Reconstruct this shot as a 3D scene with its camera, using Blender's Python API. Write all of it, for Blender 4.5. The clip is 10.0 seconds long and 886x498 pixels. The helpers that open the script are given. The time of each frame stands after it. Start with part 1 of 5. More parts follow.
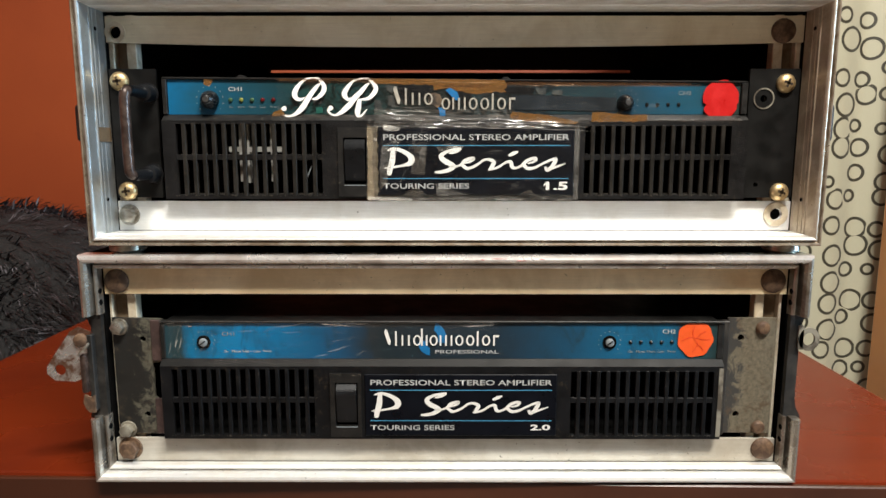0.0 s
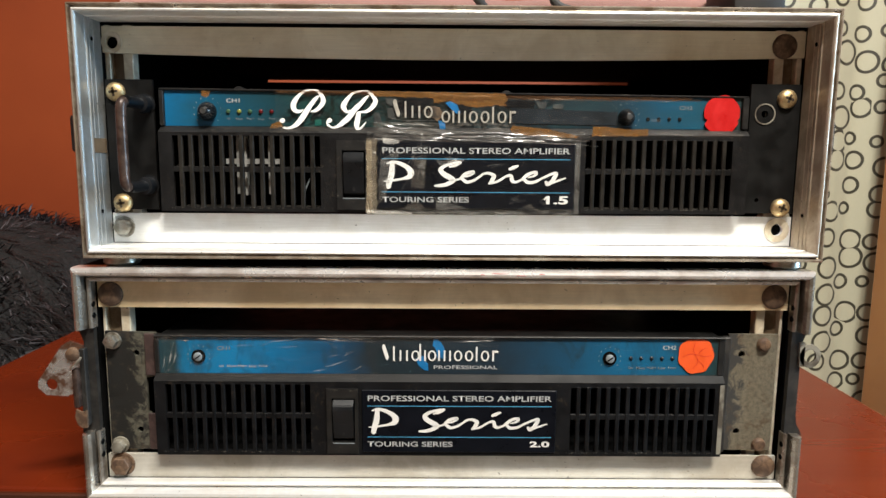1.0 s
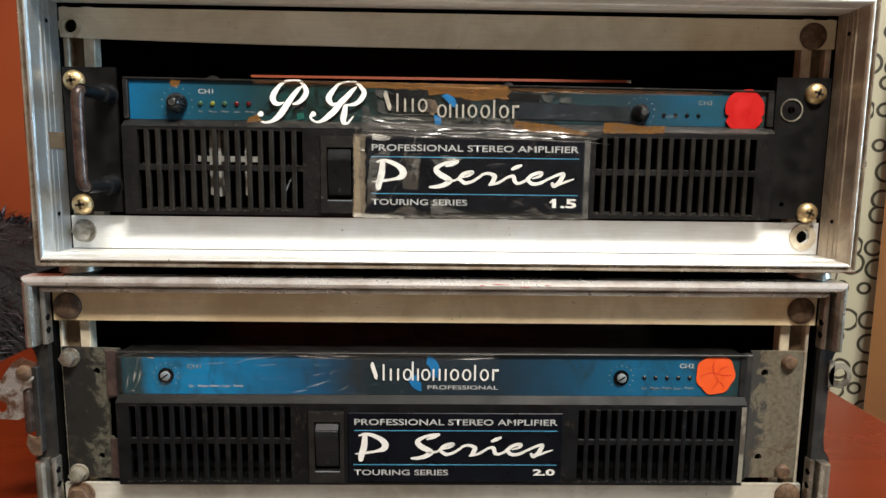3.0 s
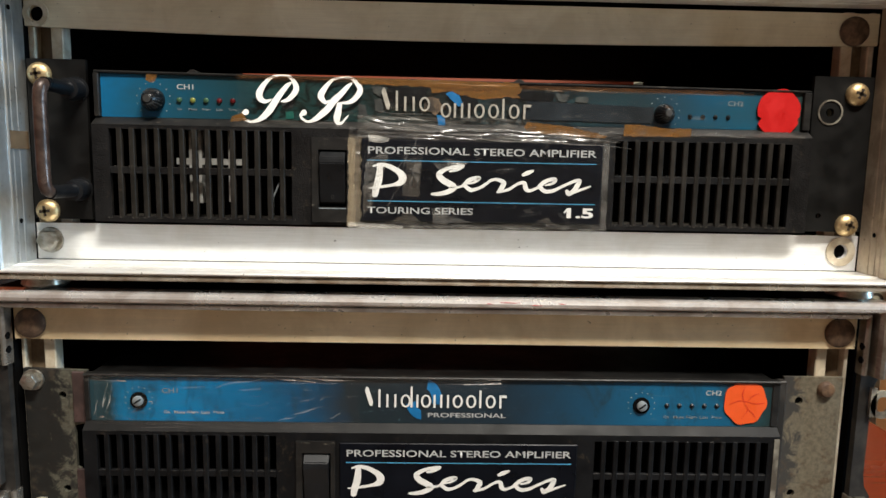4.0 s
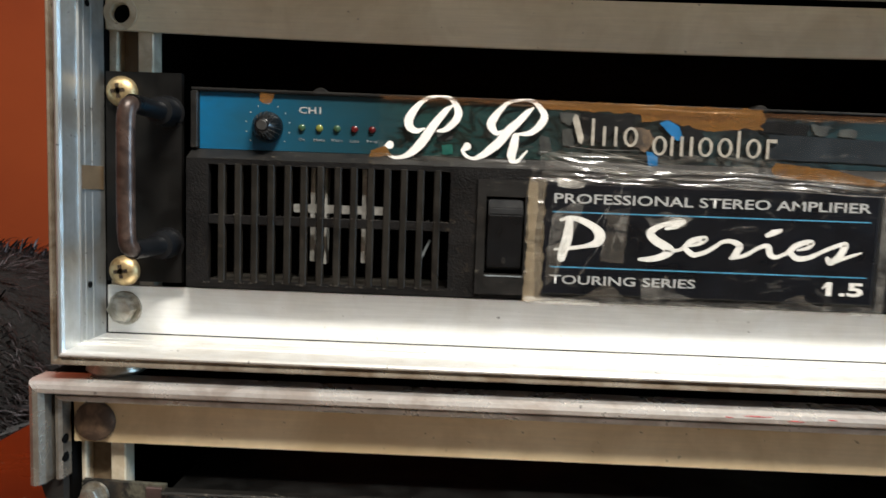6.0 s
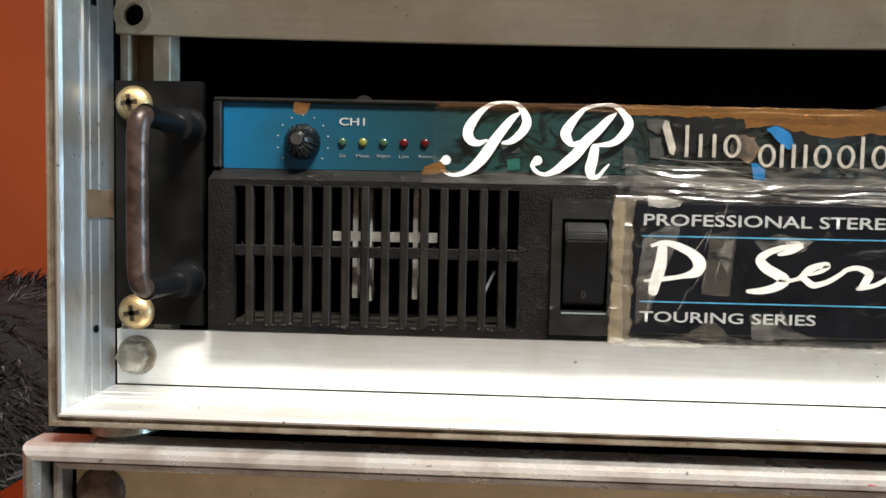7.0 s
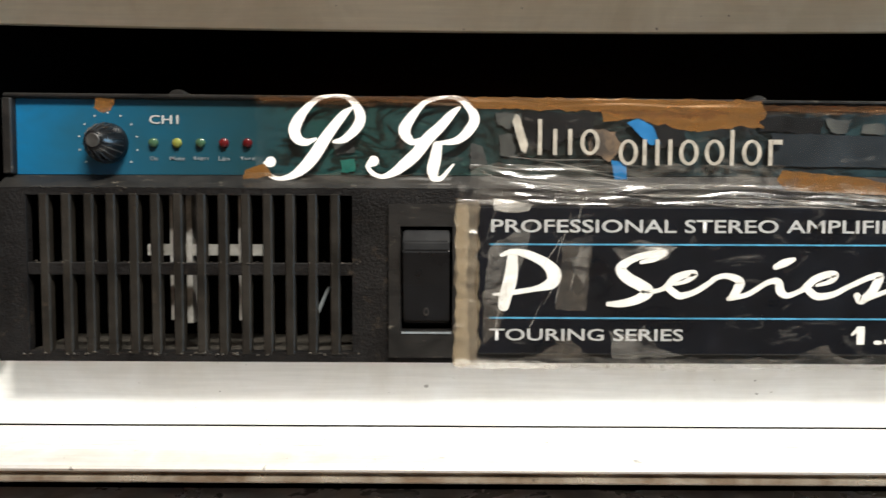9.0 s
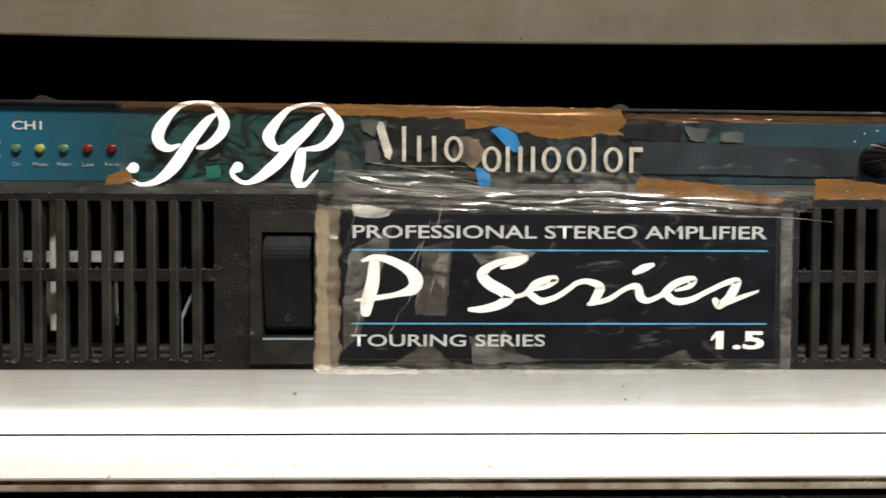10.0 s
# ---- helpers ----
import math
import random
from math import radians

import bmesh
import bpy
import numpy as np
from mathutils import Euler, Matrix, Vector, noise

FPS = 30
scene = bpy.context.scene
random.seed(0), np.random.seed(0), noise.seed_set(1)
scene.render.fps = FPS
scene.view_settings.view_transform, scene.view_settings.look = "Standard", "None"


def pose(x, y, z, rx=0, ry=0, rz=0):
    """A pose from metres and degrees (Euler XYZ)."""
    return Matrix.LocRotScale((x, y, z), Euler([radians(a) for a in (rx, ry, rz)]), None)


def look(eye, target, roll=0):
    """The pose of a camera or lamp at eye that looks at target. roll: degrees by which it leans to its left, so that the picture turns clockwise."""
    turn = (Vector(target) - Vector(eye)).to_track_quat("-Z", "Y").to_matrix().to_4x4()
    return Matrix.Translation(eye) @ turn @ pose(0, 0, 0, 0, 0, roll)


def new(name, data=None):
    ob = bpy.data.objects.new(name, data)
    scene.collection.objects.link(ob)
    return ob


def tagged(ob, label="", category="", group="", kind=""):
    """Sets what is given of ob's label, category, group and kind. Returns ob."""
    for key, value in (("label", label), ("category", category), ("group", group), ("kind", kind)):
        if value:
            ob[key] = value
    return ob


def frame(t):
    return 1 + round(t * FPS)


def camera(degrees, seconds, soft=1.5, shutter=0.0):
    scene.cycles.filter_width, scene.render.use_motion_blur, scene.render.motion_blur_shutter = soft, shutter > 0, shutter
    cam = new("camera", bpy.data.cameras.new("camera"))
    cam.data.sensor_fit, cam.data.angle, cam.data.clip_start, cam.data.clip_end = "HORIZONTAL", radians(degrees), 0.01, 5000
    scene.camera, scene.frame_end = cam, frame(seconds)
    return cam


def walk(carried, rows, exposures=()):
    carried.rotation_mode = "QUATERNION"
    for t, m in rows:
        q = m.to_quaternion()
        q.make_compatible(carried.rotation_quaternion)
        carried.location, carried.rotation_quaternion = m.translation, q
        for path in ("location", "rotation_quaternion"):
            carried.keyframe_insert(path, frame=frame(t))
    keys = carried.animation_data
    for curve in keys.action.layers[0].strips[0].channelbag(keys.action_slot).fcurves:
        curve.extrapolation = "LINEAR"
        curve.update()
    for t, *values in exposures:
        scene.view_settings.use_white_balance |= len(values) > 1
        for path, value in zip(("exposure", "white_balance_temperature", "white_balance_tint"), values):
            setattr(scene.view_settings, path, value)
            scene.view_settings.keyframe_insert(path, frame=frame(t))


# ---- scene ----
cam = camera(68.0, 10.0, shutter=0.35)
PATH = [
    (0, (-0.0068, -0.474, 0.2423), (-0.0073, -0.2763, 0.2119), 0),
    (0.5, (-0.0078, -0.4713, 0.2432), (-0.0074, -0.2733, 0.2153), 0.1),
    (1, (-0.0104, -0.4686, 0.2462), (-0.0091, -0.2706, 0.2181), 0.4),
    (1.5, (-0.0092, -0.4603, 0.2451), (-0.0078, -0.2622, 0.218), 0.3),
    (2, (-0.0091, -0.4521, 0.2443), (-0.0072, -0.2538, 0.2181), 0.4),
    (2.5, (-0.0095, -0.4393, 0.2428), (-0.0079, -0.2412, 0.2157), 0.2),
    (2.7, (-0.012, -0.4341, 0.2429), (-0.0088, -0.236, 0.2158), 0.4),
    (4, (-0.0152, -0.3855, 0.2427), (-0.0105, -0.1872, 0.217), 1.1),
    (4.5, (-0.0235, -0.3619, 0.2448), (-0.0196, -0.1634, 0.2203), 1.4),
    (5, (-0.0405, -0.3289, 0.2438), (-0.0392, -0.1305, 0.2189), 1.6),
    (5.5, (-0.0625, -0.3066, 0.2526), (-0.0618, -0.1081, 0.2285), 2),
    (6, (-0.0893, -0.2839, 0.2506), (-0.0936, -0.0847, 0.2333), 2),
    (7.3, (-0.115, -0.2322, 0.2497), (-0.1235, -0.0326, 0.2397), 1.1),
    (7.5, (-0.1183, -0.2272, 0.2518), (-0.125, -0.0277, 0.2397), 1.2),
    (8, (-0.1052, -0.2148, 0.2486), (-0.1107, -0.0151, 0.2382), 1),
    (8.5, (-0.0885, -0.2121, 0.2501), (-0.0926, -0.0124, 0.2399), 0.7),
    (9, (-0.0638, -0.2131, 0.253), (-0.0646, -0.0134, 0.2427), 0.2),
    (9.5, (-0.0452, -0.2127, 0.2497), (-0.0437, -0.0128, 0.2435), -0.1),
    (10, (-0.0255, -0.214, 0.2489), (-0.0217, -0.0141, 0.2445), 0.2),
]
EXPOSURES = [(0.0, 0.25), (2.5, 0.18), (4.0, 0.02), (5.5, -0.06), (6.2, 0.04), (7.5, 0.38), (10.0, 0.37)]
walk(cam, [(t, look(eye, target, roll)) for t, eye, target, roll in PATH], EXPOSURES)

# ---- world and lights ----
world = bpy.data.worlds.new("dusk")
world.use_nodes = True
world.node_tree.nodes["Background"].inputs[0].default_value = (0.5, 0.45, 0.4, 1)
world.node_tree.nodes["Background"].inputs[1].default_value = 0.03
scene.world = world


def area_lamp(name, m, sx, sy, watts, colour):
    data = bpy.data.lights.new(name, "AREA")
    data.shape, data.size, data.size_y = "RECTANGLE", sx, sy
    data.energy, data.color = watts, colour
    ob = new(name, data)
    ob.matrix_world = m
    return ob


# ceiling tube above and before the table, and an assumed, unseen bluish window to the right
area_lamp("tube_light", look((0.42, -1.02, 1.82), (0.0, -0.05, 0.1)), 0.9, 0.10, 84, (1.0, 0.95, 0.86))
area_lamp("assumed_window_light", look((2.215, -0.40, 0.55), (0.0, -0.05, 0.2)), 0.6, 1.0, 38, (0.44, 0.73, 1.0))


# ---- materials ----
class Nodes:
    def __init__(self, name):
        self.mat = bpy.data.materials.new(name)
        self.mat.use_nodes = True
        self.t = self.mat.node_tree
        self.bsdf = self.t.nodes["Principled BSDF"]
        self.out = self.t.nodes["Material Output"]
        self.co = self.t.nodes.new("ShaderNodeTexCoord").outputs["Object"]

    def node(self, kind, **inputs):
        n = self.t.nodes.new(kind)
        for key, value in inputs.items():
            self.put(n, key, value)
        return n

    def put(self, n, key, value):
        socket = n.inputs[int(key[1:])] if key[0] == "i" and key[1:].isdigit() else n.inputs[key.replace("_", " ")]
        if hasattr(value, "is_linked"):
            self.t.links.new(value, socket)
        else:
            socket.default_value = value

    def noise(self, scale, detail=4, stretch=None, rough=0.55, distort=0.0):
        v = self.co
        if stretch:
            m = self.node("ShaderNodeMapping", Vector=self.co)
            m.inputs["Scale"].default_value = stretch
            v = m.outputs[0]
        n = self.node("ShaderNodeTexNoise", Vector=v, Scale=scale, Detail=detail, Roughness=rough, Distortion=distort)
        return n.outputs["Fac"]

    def ramp(self, fac, stops):
        n = self.node("ShaderNodeValToRGB", Fac=fac)
        e = n.color_ramp.elements
        while len(e) < len(stops):
            e.new(0.5)
        for el, (p, c) in zip(e, stops):
            el.position = p
            el.color = (*c, 1) if len(c) == 3 else c
        return n.outputs[0]

    def grey(self, fac, lo, hi, a, b):
        n = self.node("ShaderNodeMapRange", Value=fac, From_Min=lo, From_Max=hi, To_Min=a, To_Max=b)
        return n.outputs[0]

    def mix(self, fac, a, b, blend="MIX"):
        n = self.t.nodes.new("ShaderNodeMix")
        n.data_type, n.blend_type = "RGBA", blend
        self.put(n, "i0", fac)
        self.put(n, "i6", a if hasattr(a, "is_linked") else (*a, 1))
        self.put(n, "i7", b if hasattr(b, "is_linked") else (*b, 1))
        return n.outputs[2]

    def axis(self, which):
        return self.node("ShaderNodeSeparateXYZ", Vector=self.co).outputs[which]

    def math(self, op, a, b=0.0):
        n = self.t.nodes.new("ShaderNodeMath")
        n.operation = op
        self.put(n, "i0", a)
        self.put(n, "i1", b)
        return n.outputs[0]

    def bump(self, fac, strength, distance):
        n = self.node("ShaderNodeBump", Height=fac, Strength=strength, Distance=distance)
        self.t.links.new(n.outputs[0], self.bsdf.inputs["Normal"])

    def set(self, **inputs):
        for key, value in inputs.items():
            self.put(self.bsdf, key, value)
        return self.mat


def metal_mat(name, light, dark, rough=0.35, metallic=0.85, stretch=(1, 1, 1), scale=60, stain=0.45, grain=900, soft=0.25):
    """Worn metal: broad stains, fine grain drawn along the piece, uneven gloss."""
    n = Nodes(name)
    broad = n.noise(scale, 5, None, 0.6, 0.4)
    fine = n.noise(grain, 3, stretch)
    fac = n.grey(broad, stain, stain + soft, 0, 1)
    col = n.mix(fac, dark, light)
    col = n.mix(n.grey(fine, 0.3, 0.7, 0.0, 0.25), col, tuple(0.55 * c for c in light))
    speck = n.grey(n.noise(420, 2, None, 0.4), 0.735, 0.76, 0, 0.7)
    col = n.mix(speck, col, tuple(0.25 * c for c in dark))
    r = n.grey(broad, 0.3, 0.7, rough + 0.15, rough - 0.05)
    n.bump(fine, 0.12, 0.0004)
    return n.set(Base_Color=col, Metallic=metallic, Roughness=r)


def coat_mat(name, colour, rough=0.5, spread=0.35, scale=80, relief=0.25, grain=1500, depth=0.0003, metallic=0.0, spec=0.5):
    """Paint or plastic with dust, rubbing and a fine relief."""
    n = Nodes(name)
    broad = n.noise(scale, 5)
    fine = n.noise(grain, 2)
    col = n.mix(n.grey(broad, 0.35, 0.7, 0, 1), tuple(c * (1 - spread) for c in colour), tuple(min(1, c * (1 + spread)) for c in colour))
    n.bump(fine, relief, depth)
    return n.set(Base_Color=col, Roughness=n.grey(broad, 0.3, 0.7, rough - 0.08, rough + 0.12), Metallic=metallic, Specular_IOR_Level=spec)


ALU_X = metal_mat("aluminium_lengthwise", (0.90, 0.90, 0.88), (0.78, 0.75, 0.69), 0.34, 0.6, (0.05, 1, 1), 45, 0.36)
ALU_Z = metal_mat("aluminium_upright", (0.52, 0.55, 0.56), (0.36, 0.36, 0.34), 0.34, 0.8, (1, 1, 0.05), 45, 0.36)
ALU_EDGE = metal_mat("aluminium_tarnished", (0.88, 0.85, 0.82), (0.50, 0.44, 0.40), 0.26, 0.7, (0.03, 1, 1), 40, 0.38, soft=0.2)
ALU_DARK = metal_mat("aluminium_dark_upright", (0.46, 0.43, 0.38), (0.20, 0.165, 0.13), 0.26, 0.85, (1, 1, 0.05), 55, 0.40, soft=0.18)
# brown reflection on the right upright, put into its metal colour
ALU_BROWN = metal_mat("aluminium_brown_side", (0.66, 0.58, 0.46), (0.40, 0.32, 0.24), 0.36, 0.6, (1, 1, 0.05), 50, 0.40)
# cross strips: lit and shaded copies of one metal, a tone for each
ALU_LIT = metal_mat("aluminium_strip_lit", (0.87, 0.88, 0.88), (0.76, 0.75, 0.72), 0.45, 0.2, (0.04, 1, 1), 30, 0.33)
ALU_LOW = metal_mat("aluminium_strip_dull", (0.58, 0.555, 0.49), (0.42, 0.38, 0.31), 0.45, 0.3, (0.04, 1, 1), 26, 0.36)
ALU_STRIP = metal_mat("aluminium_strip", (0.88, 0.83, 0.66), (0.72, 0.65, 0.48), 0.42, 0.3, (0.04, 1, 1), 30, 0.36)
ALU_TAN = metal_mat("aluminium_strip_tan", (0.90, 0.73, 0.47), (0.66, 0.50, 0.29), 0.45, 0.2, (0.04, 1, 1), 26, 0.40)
# channel between the rail's lips, browner and darker than the lips
RAIL_DARK = metal_mat("rail_channel", (0.30, 0.23, 0.15), (0.14, 0.09, 0.05), 0.5, 0.3, (1, 1, 0.05), 70, 0.42)
ALU_RAIL = metal_mat("aluminium_rail", (0.86, 0.80, 0.66), (0.52, 0.43, 0.30), 0.45, 0.25, (1, 1, 0.05), 70, 0.42)
TUBE_EDGE = metal_mat("edging_worn", (0.55, 0.49, 0.40), (0.20, 0.14, 0.09), 0.28, 0.75, (0.05, 1, 0.05), 60, 0.38)


def bracket_mat(name, x0, x1, edge, dark, pale, rust):
    """Bare steel plate: blackened along one side, bare and blotched with rust on the other."""
    n = Nodes(name)
    along = n.grey(n.axis(0), x0, x1, 0, 1)
    broad, fine = n.noise(75, 6, None, 0.7, 1.0), n.noise(380, 4, None, 0.7)
    wob = n.math("ADD", along, n.grey(broad, 0.25, 0.75, -0.42, 0.42))
    bare = n.grey(wob, edge - 0.07, edge + 0.09, 0, 1)
    col = n.mix(bare, dark, n.mix(n.grey(fine, 0.35, 0.7, 0, 1), tuple(0.55 * c for c in pale), pale))
    col = n.mix(n.grey(n.noise(120, 5, None, 0.7), 0.55, 0.68, 0, 0.7), col, rust)
    n.bump(fine, 0.25, 0.0004)
    return n.set(Base_Color=col, Roughness=n.grey(broad, 0.3, 0.7, 0.62, 0.40), Metallic=n.grey(bare, 0, 1, 0.1, 0.45))


STEEL_PLATE = bracket_mat("steel_plate_blackened", -0.2476, -0.2115, 0.60, (0.011, 0.011, 0.010), (0.16, 0.155, 0.120), (0.06, 0.045, 0.03))
STEEL_BARE = bracket_mat("steel_plate_bare", 0.1980, 0.2332, 0.22, (0.035, 0.033, 0.030), (0.225, 0.195, 0.140), (0.09, 0.055, 0.03))
STEEL_PALE = metal_mat("steel_pale", (0.27, 0.25, 0.20), (0.07, 0.055, 0.04), 0.5, 0.3, (1, 1, 1), 45, 0.42, soft=0.14)
TAB_BROWN = metal_mat("primer_brown", (0.085, 0.052, 0.048), (0.035, 0.022, 0.020), 0.5, 0.2, (1, 1, 1), 70, 0.42)
STEEL_DARK = metal_mat("steel_dark", (0.05, 0.045, 0.04), (0.012, 0.011, 0.010), 0.5, 0.3, (1, 1, 1), 60, 0.45)
ZINC = metal_mat("zinc", (0.62, 0.60, 0.54), (0.26, 0.23, 0.18), 0.3, 0.9, (1, 1, 1), 150, 0.4)
CHROME = metal_mat("chrome_rust_spotted", (0.78, 0.77, 0.76), (0.22, 0.10, 0.05), 0.25, 0.85, (1, 1, 1), 75, 0.44, soft=0.1)
RUST = metal_mat("rusty_bolt", (0.20, 0.125, 0.075), (0.07, 0.04, 0.026), 0.55, 0.3, (1, 1, 1), 160, 0.42)
BRASS = metal_mat("brass", (0.60, 0.46, 0.25), (0.28, 0.18, 0.08), 0.4, 0.85, (1, 1, 1), 200, 0.36)
CROSS_DARK = metal_mat("screw_recess", (0.07, 0.045, 0.02), (0.02, 0.012, 0.008), 0.6, 0.3)
BROWN_BAR = metal_mat("worn_handle", (0.12, 0.08, 0.065), (0.03, 0.018, 0.014), 0.28, 0.4, (1, 1, 0.3), 120, 0.42)


def rubbed_mat(name):
    """Black paint rubbed to grey and brown along its edges."""
    n = Nodes(name)
    broad, fine = n.noise(90, 6, (0.6, 1, 1), 0.7, 0.8), n.noise(420, 5, (0.4, 1, 1), 0.75)
    col = n.mix(n.grey(broad, 0.35, 0.7, 0, 1), (0.005, 0.005, 0.005), (0.012, 0.0105, 0.009))
    col = n.mix(n.grey(fine, 0.61, 0.70, 0, 0.75), col, (0.13, 0.115, 0.090))
    n.bump(fine, 0.3, 0.0004)
    return n.set(Base_Color=col, Roughness=n.grey(broad, 0.3, 0.7, 0.35, 0.6), Specular_IOR_Level=0.35)


BLACK_RUBBED = rubbed_mat("black_paint_rubbed")
BLACK_PAINT = coat_mat("black_paint", (0.0045, 0.0043, 0.0040), 0.5, 0.5, 70, 0.15, spec=0.2)
def dusty_mat(name, colour, relief=0.55):
    n = Nodes(name)
    broad, fine = n.noise(70, 6, None, 0.65), n.noise(1300, 2)
    col = n.mix(n.grey(broad, 0.35, 0.7, 0, 1), tuple(0.6 * c for c in colour), tuple(1.5 * c for c in colour))
    dust = n.math("MULTIPLY", n.grey(n.noise(240, 5, None, 0.75), 0.56, 0.72, 0, 1), n.grey(n.noise(22, 3), 0.45, 0.62, 0, 1))
    col = n.mix(n.grey(dust, 0, 1, 0, 0.5), col, (0.085, 0.064, 0.043))
    n.bump(fine, relief, 0.0006)
    return n.set(Base_Color=col, Roughness=n.grey(broad, 0.3, 0.7, 0.42, 0.62), Specular_IOR_Level=0.14)


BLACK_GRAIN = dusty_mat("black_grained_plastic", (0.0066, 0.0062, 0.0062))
# darker copy of the panel black, holding the lower amplifier's dimness in its colour
BLACK_DIM = dusty_mat("black_smooth_plastic", (0.0042, 0.0043, 0.0048), 0.2)
SLAT_BLACK = dusty_mat("black_slat_plastic", (0.0140, 0.0122, 0.0100), 0.25)
BLACK_GLOSS = coat_mat("black_glossy_plastic", (0.005, 0.0055, 0.0065), 0.3, 0.3, 60, 0.05, spec=0.3)
BLACK_DULL = coat_mat("black_inside", (0.004, 0.004, 0.004), 0.9, 0.3, 40, 0.1, spec=0.02)
RUBBER = coat_mat("black_rubber", (0.015, 0.014, 0.014), 0.6, 0.3, 60, 0.2)
LABEL_BLACK = coat_mat("label_black", (0.0030, 0.0038, 0.0062), 0.30, 0.3, 60, 0.04, spec=0.12)
PRINT_GREY = coat_mat("print_grey", (0.36, 0.36, 0.35), 0.5, 0.12, 400, 0.0)
KNOB_GREY = coat_mat("knob_grey", (0.030, 0.029, 0.027), 0.55, 0.4, 200, 0.1)
PRINT_WARM = coat_mat("print_warm_grey", (0.34, 0.31, 0.26), 0.5, 0.25, 300, 0.0)
PRINT_WHITE = coat_mat("print_white", (0.66, 0.64, 0.60), 0.45, 0.06, 300, 0.05)
PRINT_DIM = coat_mat("print_dim", (0.16, 0.18, 0.19), 0.5, 0.15, 400, 0.0)
VINYL = coat_mat("white_vinyl", (0.86, 0.84, 0.79), 0.4, 0.05, 200, 0.08)
LINE_BLUE = coat_mat("print_blue", (0.06, 0.26, 0.42), 0.4, 0.25, 200, 0.0)
LOGO_BLUE = coat_mat("print_logo_blue", (0.004, 0.12, 0.30), 0.4, 0.2, 200, 0.0)
RED_SMEAR = coat_mat("red_paint", (0.36, 0.012, 0.014), 0.5, 0.3, 300, 0.2)
RED_STICKER = coat_mat("red_sticker", (0.46, 0.010, 0.010), 0.35, 0.1, 150, 0.25, 500)
ORANGE_STICKER = coat_mat("orange_sticker", (0.66, 0.075, 0.008), 0.5, 0.06, 150, 0.1, 500)
DUST = coat_mat("grey_dust", (0.050, 0.043, 0.034), 0.95, 0.4, 400, 0.3)
LED_GREEN = coat_mat("led_green", (0.035, 0.075, 0.04), 0.15, 0.2, 300, 0.0)
LED_YELLOW = coat_mat("led_yellow", (0.17, 0.18, 0.04), 0.15, 0.2, 300, 0.0)
LED_RED = coat_mat("led_red", (0.07, 0.005, 0.006), 0.15, 0.2, 300, 0.0)
SILVER = metal_mat("bare_fin", (0.78, 0.78, 0.75), (0.40, 0.39, 0.36), 0.4, 0.4, scale=140)


def panel_mat(name, stops, x0, x1, dirt):
    """A printed front strip whose blue comes and goes along its length, with grime and scratches."""
    n = Nodes(name)
    along = n.grey(n.axis(0), x0, x1, 0, 1)
    wob = n.math("ADD", along, n.grey(n.noise(60, 4), 0.3, 0.7, -0.012, 0.012))
    col = n.ramp(wob, stops)
    grime = n.grey(n.noise(48, 6, (1, 1, 0.6), 0.72, 1.0), 0.52, 0.68, 0, dirt)
    col = n.mix(grime, col, (0.012, 0.022, 0.026))
    scratch = n.noise(260, 3, (0.25, 1, 1), 0.7, 1.5)
    col = n.mix(n.grey(scratch, 0.62, 0.74, 0, 0.35), col, (0.10, 0.17, 0.20))
    n.bump(n.noise(140, 3), 0.2, 0.0006)
    return n.set(Base_Color=col, Roughness=0.28, Specular_IOR_Level=0.4)


def worn_strip():
    """The taped strip: blue at one end, then torn, smeared and mottled print."""
    n = Nodes("printed_strip_worn")
    x = n.axis(0)
    along = n.grey(x, -0.2015, 0.1995, 0, 1)
    wob = n.math("ADD", along, n.grey(n.noise(70, 4), 0.3, 0.7, -0.010, 0.010))
    col = n.ramp(wob, [(0.0, (0.005, 0.108, 0.24)), (0.05, (0.008, 0.080, 0.150)), (0.12, (0.008, 0.054, 0.085)), (0.19, (0.009, 0.037, 0.047)), (0.24, (0.009, 0.040, 0.037)), (0.34, (0.009, 0.026, 0.024)), (0.40, (0.012, 0.014, 0.012)), (0.58, (0.014, 0.016, 0.018)), (0.78, (0.012, 0.024, 0.032)), (0.86, (0.008, 0.062, 0.115)), (0.92, (0.008, 0.070, 0.120)), (1.0, (0.020, 0.030, 0.026))])
    cloud = n.grey(n.noise(38, 4, (0.5, 1, 1.2), 0.6, 0.6), 0.45, 0.70, 0, 0.5)
    col = n.mix(cloud, col, (0.016, 0.046, 0.052))
    torn = n.math("MULTIPLY", n.grey(along, 0.195, 0.215, 0, 1), n.grey(along, 0.66, 0.70, 1, 0))
    chip = n.grey(n.noise(105, 6, (0.7, 1, 1.2), 0.7, 2.0), 0.50, 0.56, 0, 1)
    col = n.mix(n.math("MULTIPLY", torn, n.math("MULTIPLY", chip, 0.85)), col, (0.003, 0.0035, 0.003))
    fleck = n.grey(n.noise(210, 5, (0.6, 1, 1.3), 0.75, 2.5), 0.60, 0.68, 0, 0.55)
    col = n.mix(n.math("MULTIPLY", torn, fleck), col, (0.055, 0.115, 0.10))
    rub = n.grey(n.noise(240, 5, (0.3, 1, 1), 0.7, 1.0), 0.62, 0.76, 0, 0.3)
    col = n.mix(rub, col, (0.05, 0.075, 0.08))
    n.bump(n.noise(42, 2, (0.6, 1, 1.3), 0.4, 0.6), 0.35, 0.0012)
    return n.set(Base_Color=col, Roughness=0.28, Specular_IOR_Level=0.3)


